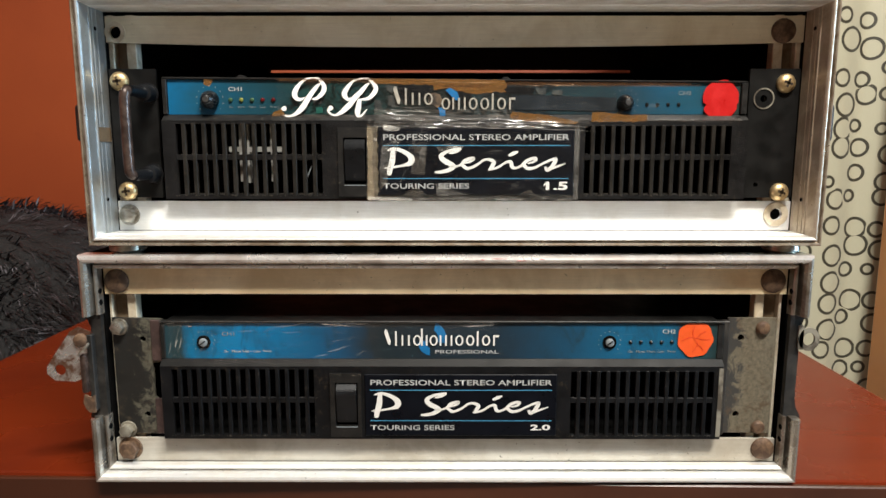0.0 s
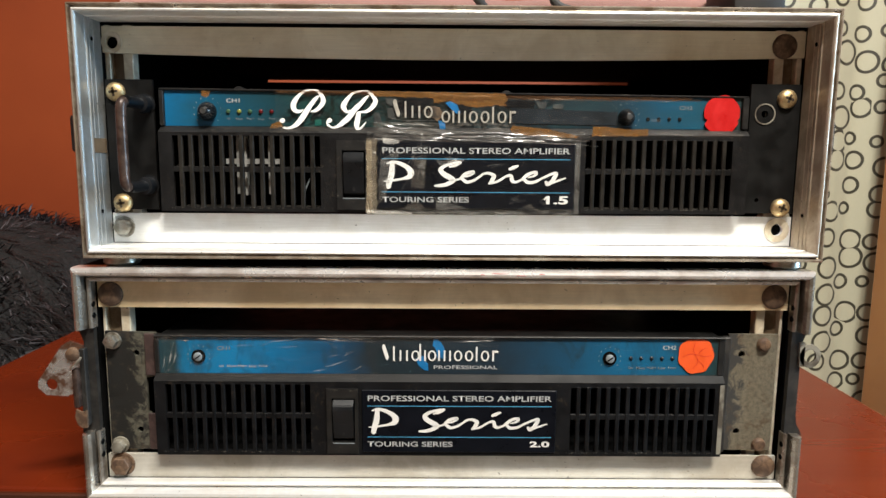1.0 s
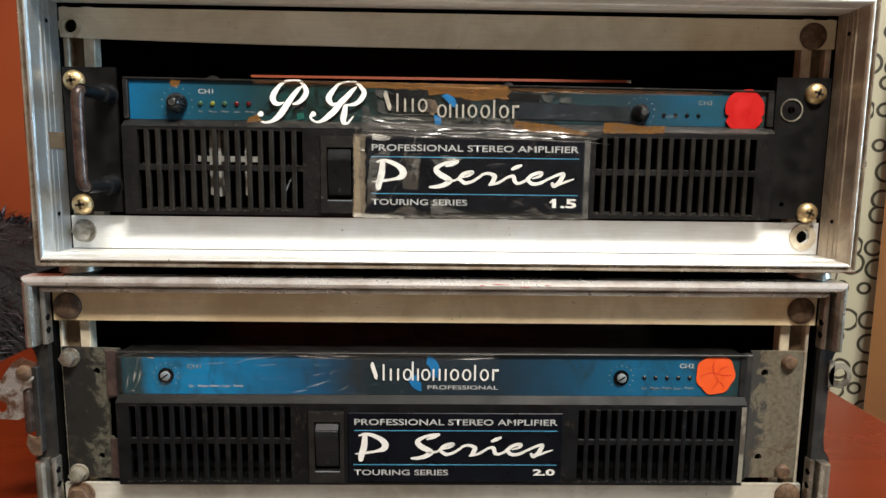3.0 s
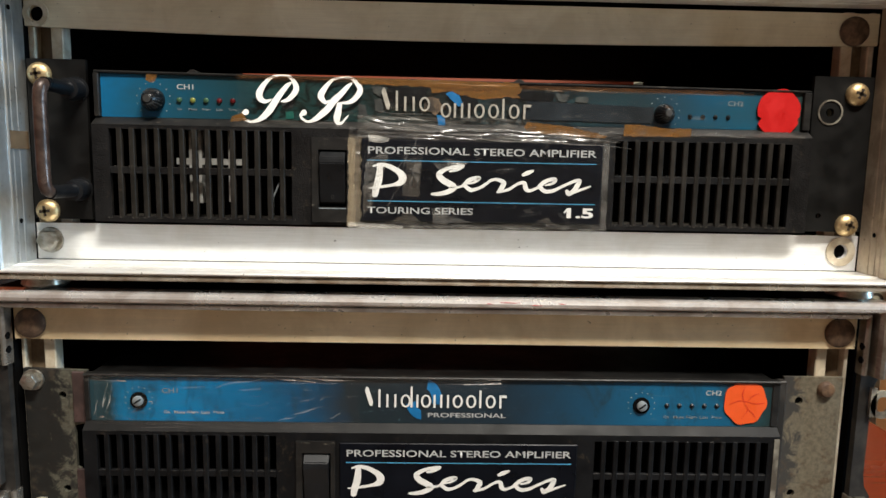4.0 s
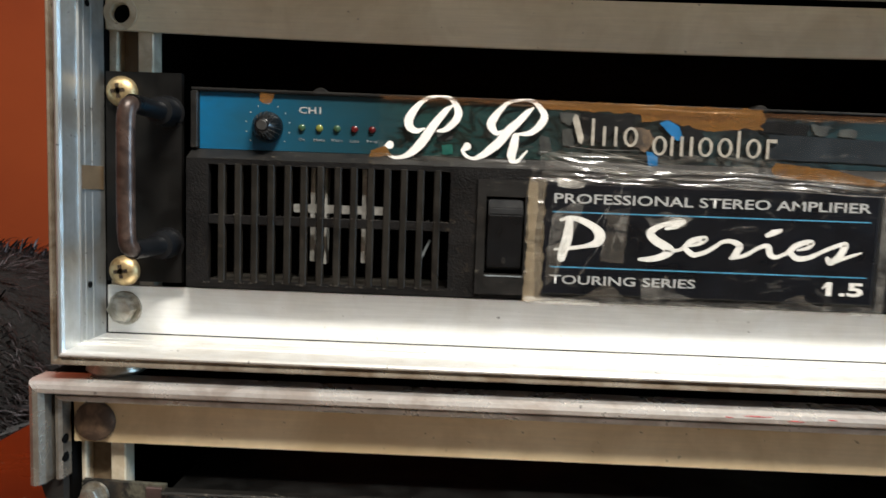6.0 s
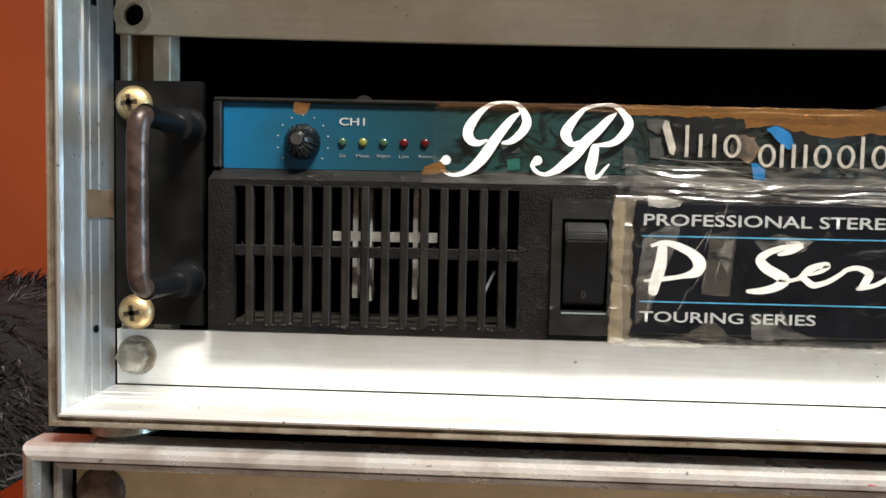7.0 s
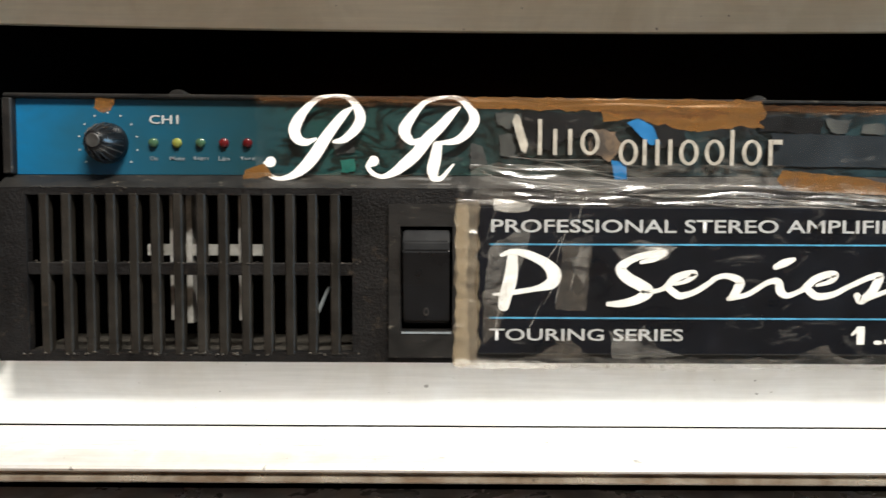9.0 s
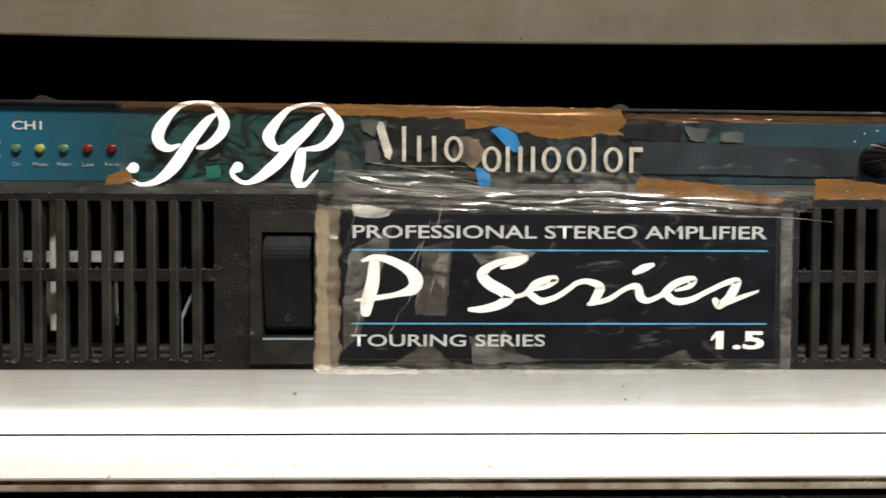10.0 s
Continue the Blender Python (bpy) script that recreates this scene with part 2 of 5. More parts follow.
BLUE_UPPER = worn_strip()
BLUE_LOWER = panel_mat("printed_strip", [(0.0, (0.016, 0.04, 0.05)), (0.035, (0.012, 0.03, 0.035)), (0.055, (0.002, 0.12, 0.25)), (0.14, (0.002, 0.135, 0.30)), (0.30, (0.003, 0.055, 0.125)), (0.375, (0.010, 0.016, 0.020)), (0.60, (0.010, 0.020, 0.030)), (0.72, (0.008, 0.045, 0.085)), (0.82, (0.006, 0.085, 0.17)), (0.93, (0.006, 0.075, 0.145)), (0.96, (0.012, 0.05, 0.06)), (1.0, (0.012, 0.02, 0.02))], -0.2105, 0.1925, 0.65)


def film_mat(name, tint, haze_low, haze_high, most, gloss_rough=0.2, relief=0.15, sheen=(1, 1, 1)):
    """Clear packing tape: glossy, see-through, its creases' milky haze put into the colour."""
    n = Nodes(name)
    haze = n.noise(75, 6, (0.6, 1, 1.3), 0.7, 1.8)
    fac = n.grey(haze, haze_low, haze_high, 0.004, most)
    fac = n.math("MINIMUM", n.math("MAXIMUM", fac, 0.004), most)
    n.set(Base_Color=(*tint, 1), Roughness=0.24, Alpha=fac, Specular_IOR_Level=0.6)
    n.bump(n.noise(95, 2, (0.3, 1, 1), 0.45, 1.2), relief, 0.0010)
    gloss = n.node("ShaderNodeBsdfGlossy", Color=(*sheen, 1), Roughness=gloss_rough)
    n.t.links.new(n.bsdf.inputs["Normal"].links[0].from_socket, gloss.inputs["Normal"])
    fres = n.node("ShaderNodeFresnel", IOR=1.33)
    n.t.links.new(n.bsdf.inputs["Normal"].links[0].from_socket, fres.inputs["Normal"])
    mixer = n.node("ShaderNodeMixShader", Fac=fres.outputs[0])
    n.t.links.new(n.bsdf.outputs[0], mixer.inputs[1])
    n.t.links.new(gloss.outputs[0], mixer.inputs[2])
    n.t.links.new(mixer.outputs[0], n.out.inputs["Surface"])
    return n.mat


TAPE_CLEAR = film_mat("clear_tape", (0.50, 0.47, 0.42), 0.60, 0.86, 0.24, 0.15, 0.05)
TAPE_OLD = film_mat("yellowed_tape", (0.24, 0.185, 0.115), 0.15, 0.90, 0.66, 0.38)
TAPE_BROWN = film_mat("brown_tape", (0.135, 0.062, 0.016), 0.22, 0.62, 0.93, 0.30, 0.6, (1.0, 0.80, 0.55))
TAPE_DARKBROWN = film_mat("dark_brown_tape", (0.060, 0.025, 0.009), 0.25, 0.75, 0.62, 0.30, 0.3, (1.0, 0.7, 0.45))
TAPE_FOLD = film_mat("folded_tape", (0.48, 0.44, 0.38), 0.44, 0.84, 0.32, 0.15)
TAPE_AMBER = film_mat("amber_fold", (0.13, 0.060, 0.022), 0.36, 0.80, 0.42, 0.30, 0.15, (1.0, 0.62, 0.34))
# pale films for painted glints and haze on the tape
TAPE_MILKY = film_mat("milky_glint", (0.62, 0.59, 0.53), 0.34, 0.80, 0.55)
TAPE_FAINT = film_mat("faint_haze", (0.40, 0.38, 0.34), 0.38, 0.76, 0.20, 0.22, 0.4)
TAPE_SMOKE = film_mat("smoky_facet", (0.24, 0.20, 0.15), 0.36, 0.85, 0.17, 0.40, 0.3)
PAPER_BLACK = coat_mat("torn_black_print", (0.0035, 0.0035, 0.0040), 0.5, 0.4, 120, 0.3, spec=0.15)
PAPER_SLATE = coat_mat("slate_print", (0.014, 0.018, 0.022), 0.4, 0.35, 60, 0.15, spec=0.2)
PAPER_GREY = coat_mat("bared_grey_paper", (0.024, 0.026, 0.023), 0.7, 0.8, 170, 0.3)
TAPE_PATCH = coat_mat("masking_tape", (0.115, 0.075, 0.040), 0.6, 0.3, 120, 0.3)
PAPER_TAN = coat_mat("bared_tan_paper", (0.105, 0.066, 0.036), 0.7, 0.8, 170, 0.3)
PRINT_TEAL = coat_mat("print_teal", (0.004, 0.085, 0.066), 0.4, 0.3, 200, 0.1)


def curtain_mat():
    """Cream satin printed with thin dark rings of several sizes."""
    n = Nodes("ring_print_satin")
    m = n.node("ShaderNodeMapping", Vector=n.co)
    m.inputs["Scale"].default_value = (1, 1, 1)
    m.inputs["Rotation"].default_value = (radians(90), 0, 0)
    v = n.t.nodes.new("ShaderNodeTexVoronoi")
    v.voronoi_dimensions = "2D"
    n.put(v, "Vector", m.outputs[0])
    n.put(v, "Scale", 20.0)
    n.put(v, "Randomness", 0.55)
    radius = n.grey(n.node("ShaderNodeSeparateColor", Color=v.outputs["Color"]).outputs[0], 0, 1, 0.19, 0.44)
    off = n.math("ABSOLUTE", n.math("SUBTRACT", v.outputs["Distance"], radius))
    ring = n.grey(off, 0.048, 0.064, 1, 0)
    weave = n.noise(900, 2)
    cloth = n.mix(weave, (0.36, 0.35, 0.25), (0.49, 0.48, 0.37))
    col = n.mix(ring, cloth, (0.035, 0.033, 0.022))
    n.bump(weave, 0.1, 0.0005)
    return n.set(Base_Color=col, Roughness=0.42, Sheen_Weight=0.2)


def wall_mat(name, a, b, rough=0.5):
    n = Nodes(name)
    broad = n.noise(2.2, 4)
    mid = n.noise(24, 5)
    col = n.mix(n.grey(broad, 0.35, 0.65, 0, 1), a, b)
    col = n.mix(n.grey(mid, 0.62, 0.8, 0, 0.3), col, tuple(0.6 * c for c in a))
    n.bump(n.noise(160, 3), 0.15, 0.001)
    return n.set(Base_Color=col, Roughness=rough)


WALL_RED = wall_mat("orange_red_wall_paint", (0.25, 0.043, 0.011), (0.31, 0.058, 0.014), 0.5)
WALL_CREAM = wall_mat("buff_wall_paint", (0.19, 0.145, 0.095), (0.24, 0.185, 0.125), 0.7)
CEILING_WHITE = wall_mat("white_ceiling", (0.74, 0.72, 0.68), (0.8, 0.78, 0.74), 0.8)
FLOOR_MAT = wall_mat("floor_tile", (0.22, 0.18, 0.15), (0.27, 0.22, 0.18), 0.3)
WOOD_POST = wall_mat("varnished_wood", (0.42, 0.17, 0.06), (0.52, 0.24, 0.09), 0.3)


def table_mat():
    n = Nodes("red_brown_table_paint")
    grain = n.noise(14, 6, (0.35, 5, 5), 0.6, 0.5)
    blot = n.noise(7, 4)
    col = n.mix(grain, (0.088, 0.0095, 0.0022), (0.128, 0.0165, 0.0034))
    col = n.mix(n.grey(blot, 0.5, 0.75, 0, 0.5), col, (0.060, 0.008, 0.004))
    speck = n.grey(n.noise(120, 2), 0.78, 0.82, 0, 0.7)
    col = n.mix(speck, col, (0.6, 0.45, 0.35))
    n.bump(grain, 0.08, 0.001)
    return n.set(Base_Color=col, Roughness=n.grey(blot, 0.3, 0.7, 0.20, 0.34), Specular_IOR_Level=0.22)


TABLE_RED = table_mat()
TABLE_EDGE = wall_mat("worn_wood_edge", (0.030, 0.0075, 0.003), (0.060, 0.017, 0.007), 0.35)
CLOTH_PINK = coat_mat("pale_pink_cloth", (0.20, 0.105, 0.09), 0.9, 0.15, 30, 0.6, 700, 0.001)
FUR_MAT = coat_mat("grey_fur", (0.005, 0.005, 0.0055), 0.85, 0.8, 14, 0.8, 90, 0.01)


def hair_mat():
    """Grey fur, each hair of its own shade, in lighter and darker locks."""
    n = Nodes("grey_fur_hair")
    one = n.node("ShaderNodeNewGeometry").outputs["Random Per Island"]
    lock = n.grey(n.noise(16, 4, None, 0.6, 1.0), 0.38, 0.66, 0, 1)
    fac = n.math("MULTIPLY", n.grey(one, 0.0, 1.0, 0.25, 1.0), lock)
    col = n.ramp(fac, [(0.0, (0.003, 0.003, 0.004)), (0.40, (0.012, 0.012, 0.014)), (1.0, (0.170, 0.162, 0.185))])
    return n.set(Base_Color=col, Roughness=0.55)


HAIR_MAT = hair_mat()


# ---- building helpers ----
OFFSET = Vector((0, 0, 0))
CLEAR = ("clear_tape", "yellowed_tape", "brown_tape", "milky_glint", "faint_haze", "folded_tape", "smoky_facet", "dark_brown_tape", "amber_fold")


def thing(name, place, label, category, group=""):
    ob = new(name)
    ob.empty_display_size = 0.02
    ob.location = Vector(place) + OFFSET
    return tagged(ob, label, category, group)


def part(name, bm, material, parent=None, label="", smooth=False):
    bmesh.ops.recalc_face_normals(bm, faces=bm.faces)
    mesh = bpy.data.meshes.new(name)
    bmesh.ops.translate(bm, verts=bm.verts, vec=OFFSET)
    bm.to_mesh(mesh)
    bm.free()
    mesh.materials.append(material)
    if smooth:
        for p in mesh.polygons:
            p.use_smooth = True
        mesh.set_sharp_from_angle(angle=radians(35))
    ob = new(name, mesh)
    if parent is not None:
        ob.parent = parent
        if parent.type == "EMPTY":
            ob.matrix_parent_inverse = Matrix.Translation(-parent.location)
    if label:
        ob["label"] = label
    if material.name.split(".")[0] in CLEAR:
        ob.visible_shadow = False
    return ob


def box(bm, x0, x1, y0, y1, z0, z1, bevel=0.0, segments=1):
    m = Matrix.LocRotScale(((x0 + x1) / 2, (y0 + y1) / 2, (z0 + z1) / 2), None, (abs(x1 - x0), abs(y1 - y0), abs(z1 - z0)))
    made = bmesh.ops.create_cube(bm, size=1, matrix=m)
    if bevel:
        edges = list({e for v in made["verts"] for e in v.link_edges})
        bmesh.ops.bevel(bm, geom=edges, offset=bevel, segments=segments, affect="EDGES", profile=0.5)
    return bm


def boxed(*args, **kw):
    return box(bmesh.new(), *args, **kw)


def circle_points(x, z, r, count=20, rz=None, start=0.0):
    rz = r if rz is None else rz
    return [(x + r * math.cos(start + 2 * math.pi * i / count), z + rz * math.sin(start + 2 * math.pi * i / count)) for i in range(count)]


def plate(bm, outline, holes, y0, y1):
    """A sheet in the xz plane from y0 (front) to y1, with holes right through it."""
    edges, first = [], len(bm.faces)
    for loop in [outline, *holes]:
        vs = [bm.verts.new((x, y0, z)) for x, z in loop]
        edges += [bm.edges.new((vs[i], vs[(i + 1) % len(vs)])) for i in range(len(vs))]
    faces = [f for f in bmesh.ops.triangle_fill(bm, use_beauty=True, use_dissolve=False, edges=edges)["geom"] if isinstance(f, bmesh.types.BMFace)]
    grown = bmesh.ops.extrude_face_region(bm, geom=faces, use_keep_orig=True)["geom"]
    bmesh.ops.translate(bm, verts=[v for v in grown if isinstance(v, bmesh.types.BMVert)], vec=(0, y1 - y0, 0))
    return bm


def rect(x0, x1, z0, z1):
    return [(x0, z0), (x1, z0), (x1, z1), (x0, z1)]


def turned(bm, x, z, profile, count=24, facets=None):
    """A body turned about an axis along y. profile: (radius, y) from front to back."""
    rings = []
    for r, y in profile:
        rings.append([bm.verts.new((x + r * math.cos(2 * math.pi * i / count), y, z + r * math.sin(2 * math.pi * i / count))) for i in range(count)])
    for a, b in zip(rings, rings[1:]):
        for i in range(count):
            bm.faces.new((a[i], a[(i + 1) % count], b[(i + 1) % count], b[i]))
    bm.faces.new(rings[0])
    bm.faces.new(rings[-1])
    return bm


def tube(bm, points, radius, count=10):
    """A round rod along a line of points."""
    pts = [Vector(p) for p in points]
    rings = []
    up = Vector((0.3, 0.2, 1)).normalized()
    for i, p in enumerate(pts):
        way = (pts[min(i + 1, len(pts) - 1)] - pts[max(i - 1, 0)]).normalized()
        a = way.cross(up)
        if a.length < 0.05:
            a = way.cross(Vector((1, 0, 0)))
        a.normalize()
        b = way.cross(a)
        r = radius[i] if isinstance(radius, (list, tuple)) else radius
        rings.append([bm.verts.new(p + r * (a * math.cos(2 * math.pi * k / count) + b * math.sin(2 * math.pi * k / count))) for k in range(count)])
    for a, b in zip(rings, rings[1:]):
        for k in range(count):
            bm.faces.new((a[k], a[(k + 1) % count], b[(k + 1) % count], b[k]))
    bm.faces.new(rings[0])
    bm.faces.new(rings[-1])
    return bm


def curve_through(points, steps=8):
    """Catmull-Rom line through points of any size."""
    pts = [Vector(p) for p in points]
    pts = [2 * pts[0] - pts[1], *pts, 2 * pts[-1] - pts[-2]]
    line = []
    for a, b, c, d in zip(pts, pts[1:], pts[2:], pts[3:]):
        for k in range(steps):
            t = k / steps
            line.append(0.5 * (2 * b + (c - a) * t + (2 * a - 5 * b + 4 * c - d) * t * t + (3 * b - a - 3 * c + d) * t ** 3))
    line.append(pts[-2])
    return line


def stroke(bm, points, unit, x, z, y, thick=0.00003):
    """A pen stroke with a changing width, lying in the plane y. points: (right, down, width)."""
    line = curve_through(points, 7)
    n = len(line)
    y -= 0.00004 * (len(bm.verts) % 9)
    sides = []
    for i, p in enumerate(line):
        way = Vector((line[min(i + 1, n - 1)][0] - line[max(i - 1, 0)][0], line[max(i - 1, 0)][1] - line[min(i + 1, n - 1)][1]))
        way.normalize()
        nx, nz = -way[1], way[0]
        w = max(p[2], 1.0) / 2
        cx, cz = x + unit * p[0], z - unit * p[1]
        sides.append(((cx + unit * w * nx, cz + unit * w * nz), (cx - unit * w * nx, cz - unit * w * nz)))
    rows = [[bm.verts.new((s[k][0], y, s[k][1])) for s in sides] for k in (0, 1)]
    for i in range(n - 1):
        bm.faces.new((rows[0][i], rows[0][i + 1], rows[1][i + 1], rows[1][i]))
    for end in (0, -1):
        p, r = line[end], max(line[end][2], 1.0) / 2 * unit
        plate(bm, circle_points(x + unit * p[0], z - unit * p[1], r, 12), [], y + 0.000013 * (2 + end), y + thick + 0.000013 * (3 + end))
    return bm


def writing(text, x0, x1, z0, z1, y, material, parent, name="lettering", shear=0.0, label="", weight=0.012):
    """Raised print of a text, fitted to a box in the xz plane."""
    data = bpy.data.curves.new("font", "FONT")
    data.body, data.extrude, data.resolution_u, data.shear, data.offset = text, 0.0, 3, shear, weight
    ob = new("font", data)
    bpy.context.view_layer.update()
    mesh = bpy.data.meshes.new_from_object(ob.evaluated_get(bpy.context.evaluated_depsgraph_get()))
    bm = bmesh.new()
    bm.from_mesh(mesh)
    bpy.data.objects.remove(ob)
    bpy.data.meshes.remove(mesh)
    xs, ys = [v.co.x for v in bm.verts], [v.co.y for v in bm.verts]
    a, b, c, d = min(xs), max(xs), min(ys), max(ys)
    for v in bm.verts:
        v.co = Vector((x0 + (v.co.x - a) / (b - a) * (x1 - x0), y, z0 + (v.co.y - c) / (d - c) * (z1 - z0)))
    return part(name, bm, material, parent, label)


def sheet(bm, x0, x1, z0, z1, y, nx, nz, relief, seed, ragged=0.0):
    """A wrinkled film with uneven edges."""
    grid = []
    for j in range(nz + 1):
        row = []
        for i in range(nx + 1):
            u, v = i / nx, j / nz
            px, pz = x0 + u * (x1 - x0), z0 + v * (z1 - z0)
            if ragged:
                if j in (0, nz):
                    pz += ragged * noise.noise(Vector((px * 260, seed, j)))
                if i in (0, nx):
                    px += ragged * noise.noise(Vector((pz * 260, seed + 3, i)))
            w = abs(noise.noise(Vector((px * 90, pz * 190, seed)))) + 0.5 * abs(noise.noise(Vector((px * 260, pz * 420, seed + 7))))
            row.append(bm.verts.new((px, y - relief * (1 - w) ** 3, pz)))
        grid.append(row)
    for j in range(nz):
        for i in range(nx):
            bm.faces.new((grid[j][i], grid[j][i + 1], grid[j + 1][i + 1], grid[j + 1][i]))
    return bm


def folds(bm, x0, x1, z0, z1, y, nx, nz, depth, wave, seed, slant=0.0, upright=False):
    """Film crumpled into long sharp folds along x, or along z."""
    grid = []
    for j in range(nz + 1):
        row = []
        for i in range(nx + 1):
            px, pz = x0 + (x1 - x0) * i / nx, z0 + (z1 - z0) * j / nz
            along, across = (pz, px) if upright else (px, pz)
            ph = across / wave + slant * along / wave + 1.6 * noise.noise(Vector((along * 17, across * 90, seed))) + 0.5 * noise.noise(Vector((along * 55, across * 200, seed + 2)))
            saw = abs((ph % 1.0) - 0.5) * 2
            h = depth * saw * (0.35 + 0.65 * abs(noise.noise(Vector((along * 24, across * 70, seed + 5)))) * 1.6)
            if j in (0, nz):
                pz += 0.0014 * noise.noise(Vector((px * 200, seed, j)))
            row.append(bm.verts.new((px, y - h, pz)))
        grid.append(row)
    for j in range(nz):
        for i in range(nx):
            bm.faces.new((grid[j][i], grid[j][i + 1], grid[j + 1][i + 1], grid[j + 1][i]))
    return bm


def scrap(corners, y, seed, rag=0.0006, thick=0.00008):
    """A torn piece of paper or film: a ragged outline through corners (x, z), lying in the plane y."""
    line = []
    n = len(corners)
    for i in range(n):
        (xa, za), (xb, zb) = corners[i], corners[(i + 1) % n]
        steps = max(2, int(math.hypot(xb - xa, zb - za) / 0.0009))
        for k in range(steps):
            px, pz = xa + (xb - xa) * k / steps, za + (zb - za) * k / steps
            dx = noise.noise(Vector((px * 300, pz * 300, seed))) + 0.5 * noise.noise(Vector((px * 900, pz * 900, seed + 4)))
            dz = noise.noise(Vector((px * 300, pz * 300, seed + 9))) + 0.5 * noise.noise(Vector((px * 900, pz * 900, seed + 13)))
            line.append((px + rag * dx, pz + rag * dz))
    return plate(bmesh.new(), line, [], y, y + thick)


def frame_piece(bm, profile, inner, side, cut=None):
    """One mitred length of edging. inner: x0, x1, z0, z1 of the opening; profile: (outward, y); cut: the z ends of a shortened upright."""
    x0, x1, z0, z1 = inner
    ends = []
    for o, y in profile:
        if side == "top":
            ends.append(((x0 - o, y, z1 + o), (x1 + o, y, z1 + o)))
        elif side == "bottom":
            ends.append(((x0 - o, y, z0 - o), (x1 + o, y, z0 - o)))
        else:
            x = x0 - o if side == "left" else x1 + o
            lo, hi = z0 - o, z1 + o
            if cut:
                lo, hi = (lo, cut[1]) if cut[0] is None else (cut[0], hi)
            ends.append(((x, y, lo), (x, y, hi)))
    rows = [[bm.verts.new(e[k]) for e in ends] for k in (0, 1)]
    n = len(profile)
    for i in range(n):
        j = (i + 1) % n
        bm.faces.new((rows[0][i], rows[0][j], rows[1][j], rows[1][i]))
    bm.faces.new(rows[0])
    bm.faces.new(rows[1])
    return bm


def bolt(name, x, z, y, r, kind, material, group="", parent=None, label="", cat="bolt"):
    """A bolt or screw head standing out from the plane y; kind: hex, round or cross."""
    if kind == "hex":
        bm = turned(bmesh.new(), x, z, [(r * 1.22, y - 0.0010), (r * 1.28, y)], 24)
        turned(bm, x, z, [(r * 0.55, y - 0.0062), (r * 0.92, y - 0.0056), (r, y - 0.005), (r, y - 0.0011)], 6)
    elif kind == "round":
        bm = turned(bmesh.new(), x, z, [(r * 0.35, y - 0.0035), (r * 0.75, y - 0.0030), (r * 0.95, y - 0.0018), (r, y - 0.0006), (r, y)], 24)
    else:
        bm = turned(bmesh.new(), x, z, [(r * 0.25, y - 0.0046), (r * 0.6, y - 0.0041), (r * 0.88, y - 0.0028), (r, y - 0.0012), (r, y)], 28)
    ob = part(name, bm, material, parent, label, True)
    if kind == "cross":
        turn = Matrix.Rotation(0.35 * (1 if x > 0 else -0.4), 4, "Y")
        # dark boxes proud of the head paint the shade of a cross recess
        cross = bmesh.new()
        w = r * 0.12
        box(cross, -r * 0.45, r * 0.45, -0.0003, 0.001, -w, w)
        box(cross, -w, w, -0.0003, 0.001, -r * 0.45, r * 0.45)
        bmesh.ops.transform(cross, matrix=Matrix.Translation((x, y - 0.0043, z)) @ turn, verts=cross.verts)
        part("cross_recess", cross, CROSS_DARK, ob)
    return ob


# ---- the room ----
def structure(name, bm, material, label, parent=None):
    return tagged(part(name, bm, material, parent), label, kind="structure")


structure("floor", boxed(-2.3, 2.3, -2.4, 1.5, -0.80, -0.75), FLOOR_MAT, "brown tiled floor of the room")
structure("ceiling", boxed(-2.3, 2.3, -2.4, 1.5, 1.95, 2.0), CEILING_WHITE, "plain white ceiling of the room")
structure("wall_north", boxed(-2.3, 2.3, 1.25, 1.35, -0.75, 1.95), WALL_RED, "orange-red painted wall behind the table")
structure("wall_south", boxed(-2.3, 2.3, -2.4, -2.3, -0.75, 1.95), WALL_CREAM, "buff painted wall facing the cases")
structure("wall_west", boxed(-2.3, -2.2, -2.3, 1.25, -0.75, 1.95), WALL_RED, "orange-red painted side wall")
# opening added round the assumed window lamp, out of view
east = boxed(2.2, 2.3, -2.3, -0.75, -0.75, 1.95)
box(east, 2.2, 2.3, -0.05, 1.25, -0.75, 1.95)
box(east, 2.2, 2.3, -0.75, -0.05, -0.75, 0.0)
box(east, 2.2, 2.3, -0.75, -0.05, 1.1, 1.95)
structure("wall_east", east, WALL_CREAM, "buff painted side wall with an assumed window opening")
structure("door_post", boxed(0.844, 1.03, 0.70, 0.80, -0.75, 1.95, bevel=0.006, segments=2), WOOD_POST, "varnished orange-brown wooden post beside the curtain")


def curtain():
    bm = bmesh.new()
    rows = []
    nx, nz = 90, 40
    for j in range(nz + 1):
        z = -0.70 + 2.5 * j / nz
        row = []
        for i in range(nx + 1):
            x = 0.36 + 0.55 * i / nx
            y = 0.84 + 0.010 * math.sin(x * 40 + 0.6 * math.sin(z * 2.2)) + 0.002 * math.sin(x * 95 + z * 1.5)
            row.append(bm.verts.new((x, y, z)))
        rows.append(row)
    for j in range(nz):
        for i in range(nx):
            bm.faces.new((rows[j][i], rows[j][i + 1], rows[j + 1][i + 1], rows[j + 1][i]))
    ob = part("curtain", bm, curtain_mat(), None, "", True)
    thick = ob.modifiers.new("thickness", "SOLIDIFY")
    thick.thickness = 0.002
    return tagged(ob, "cream satin curtain printed with dark rings, hanging in folds", "curtain")


curtain()


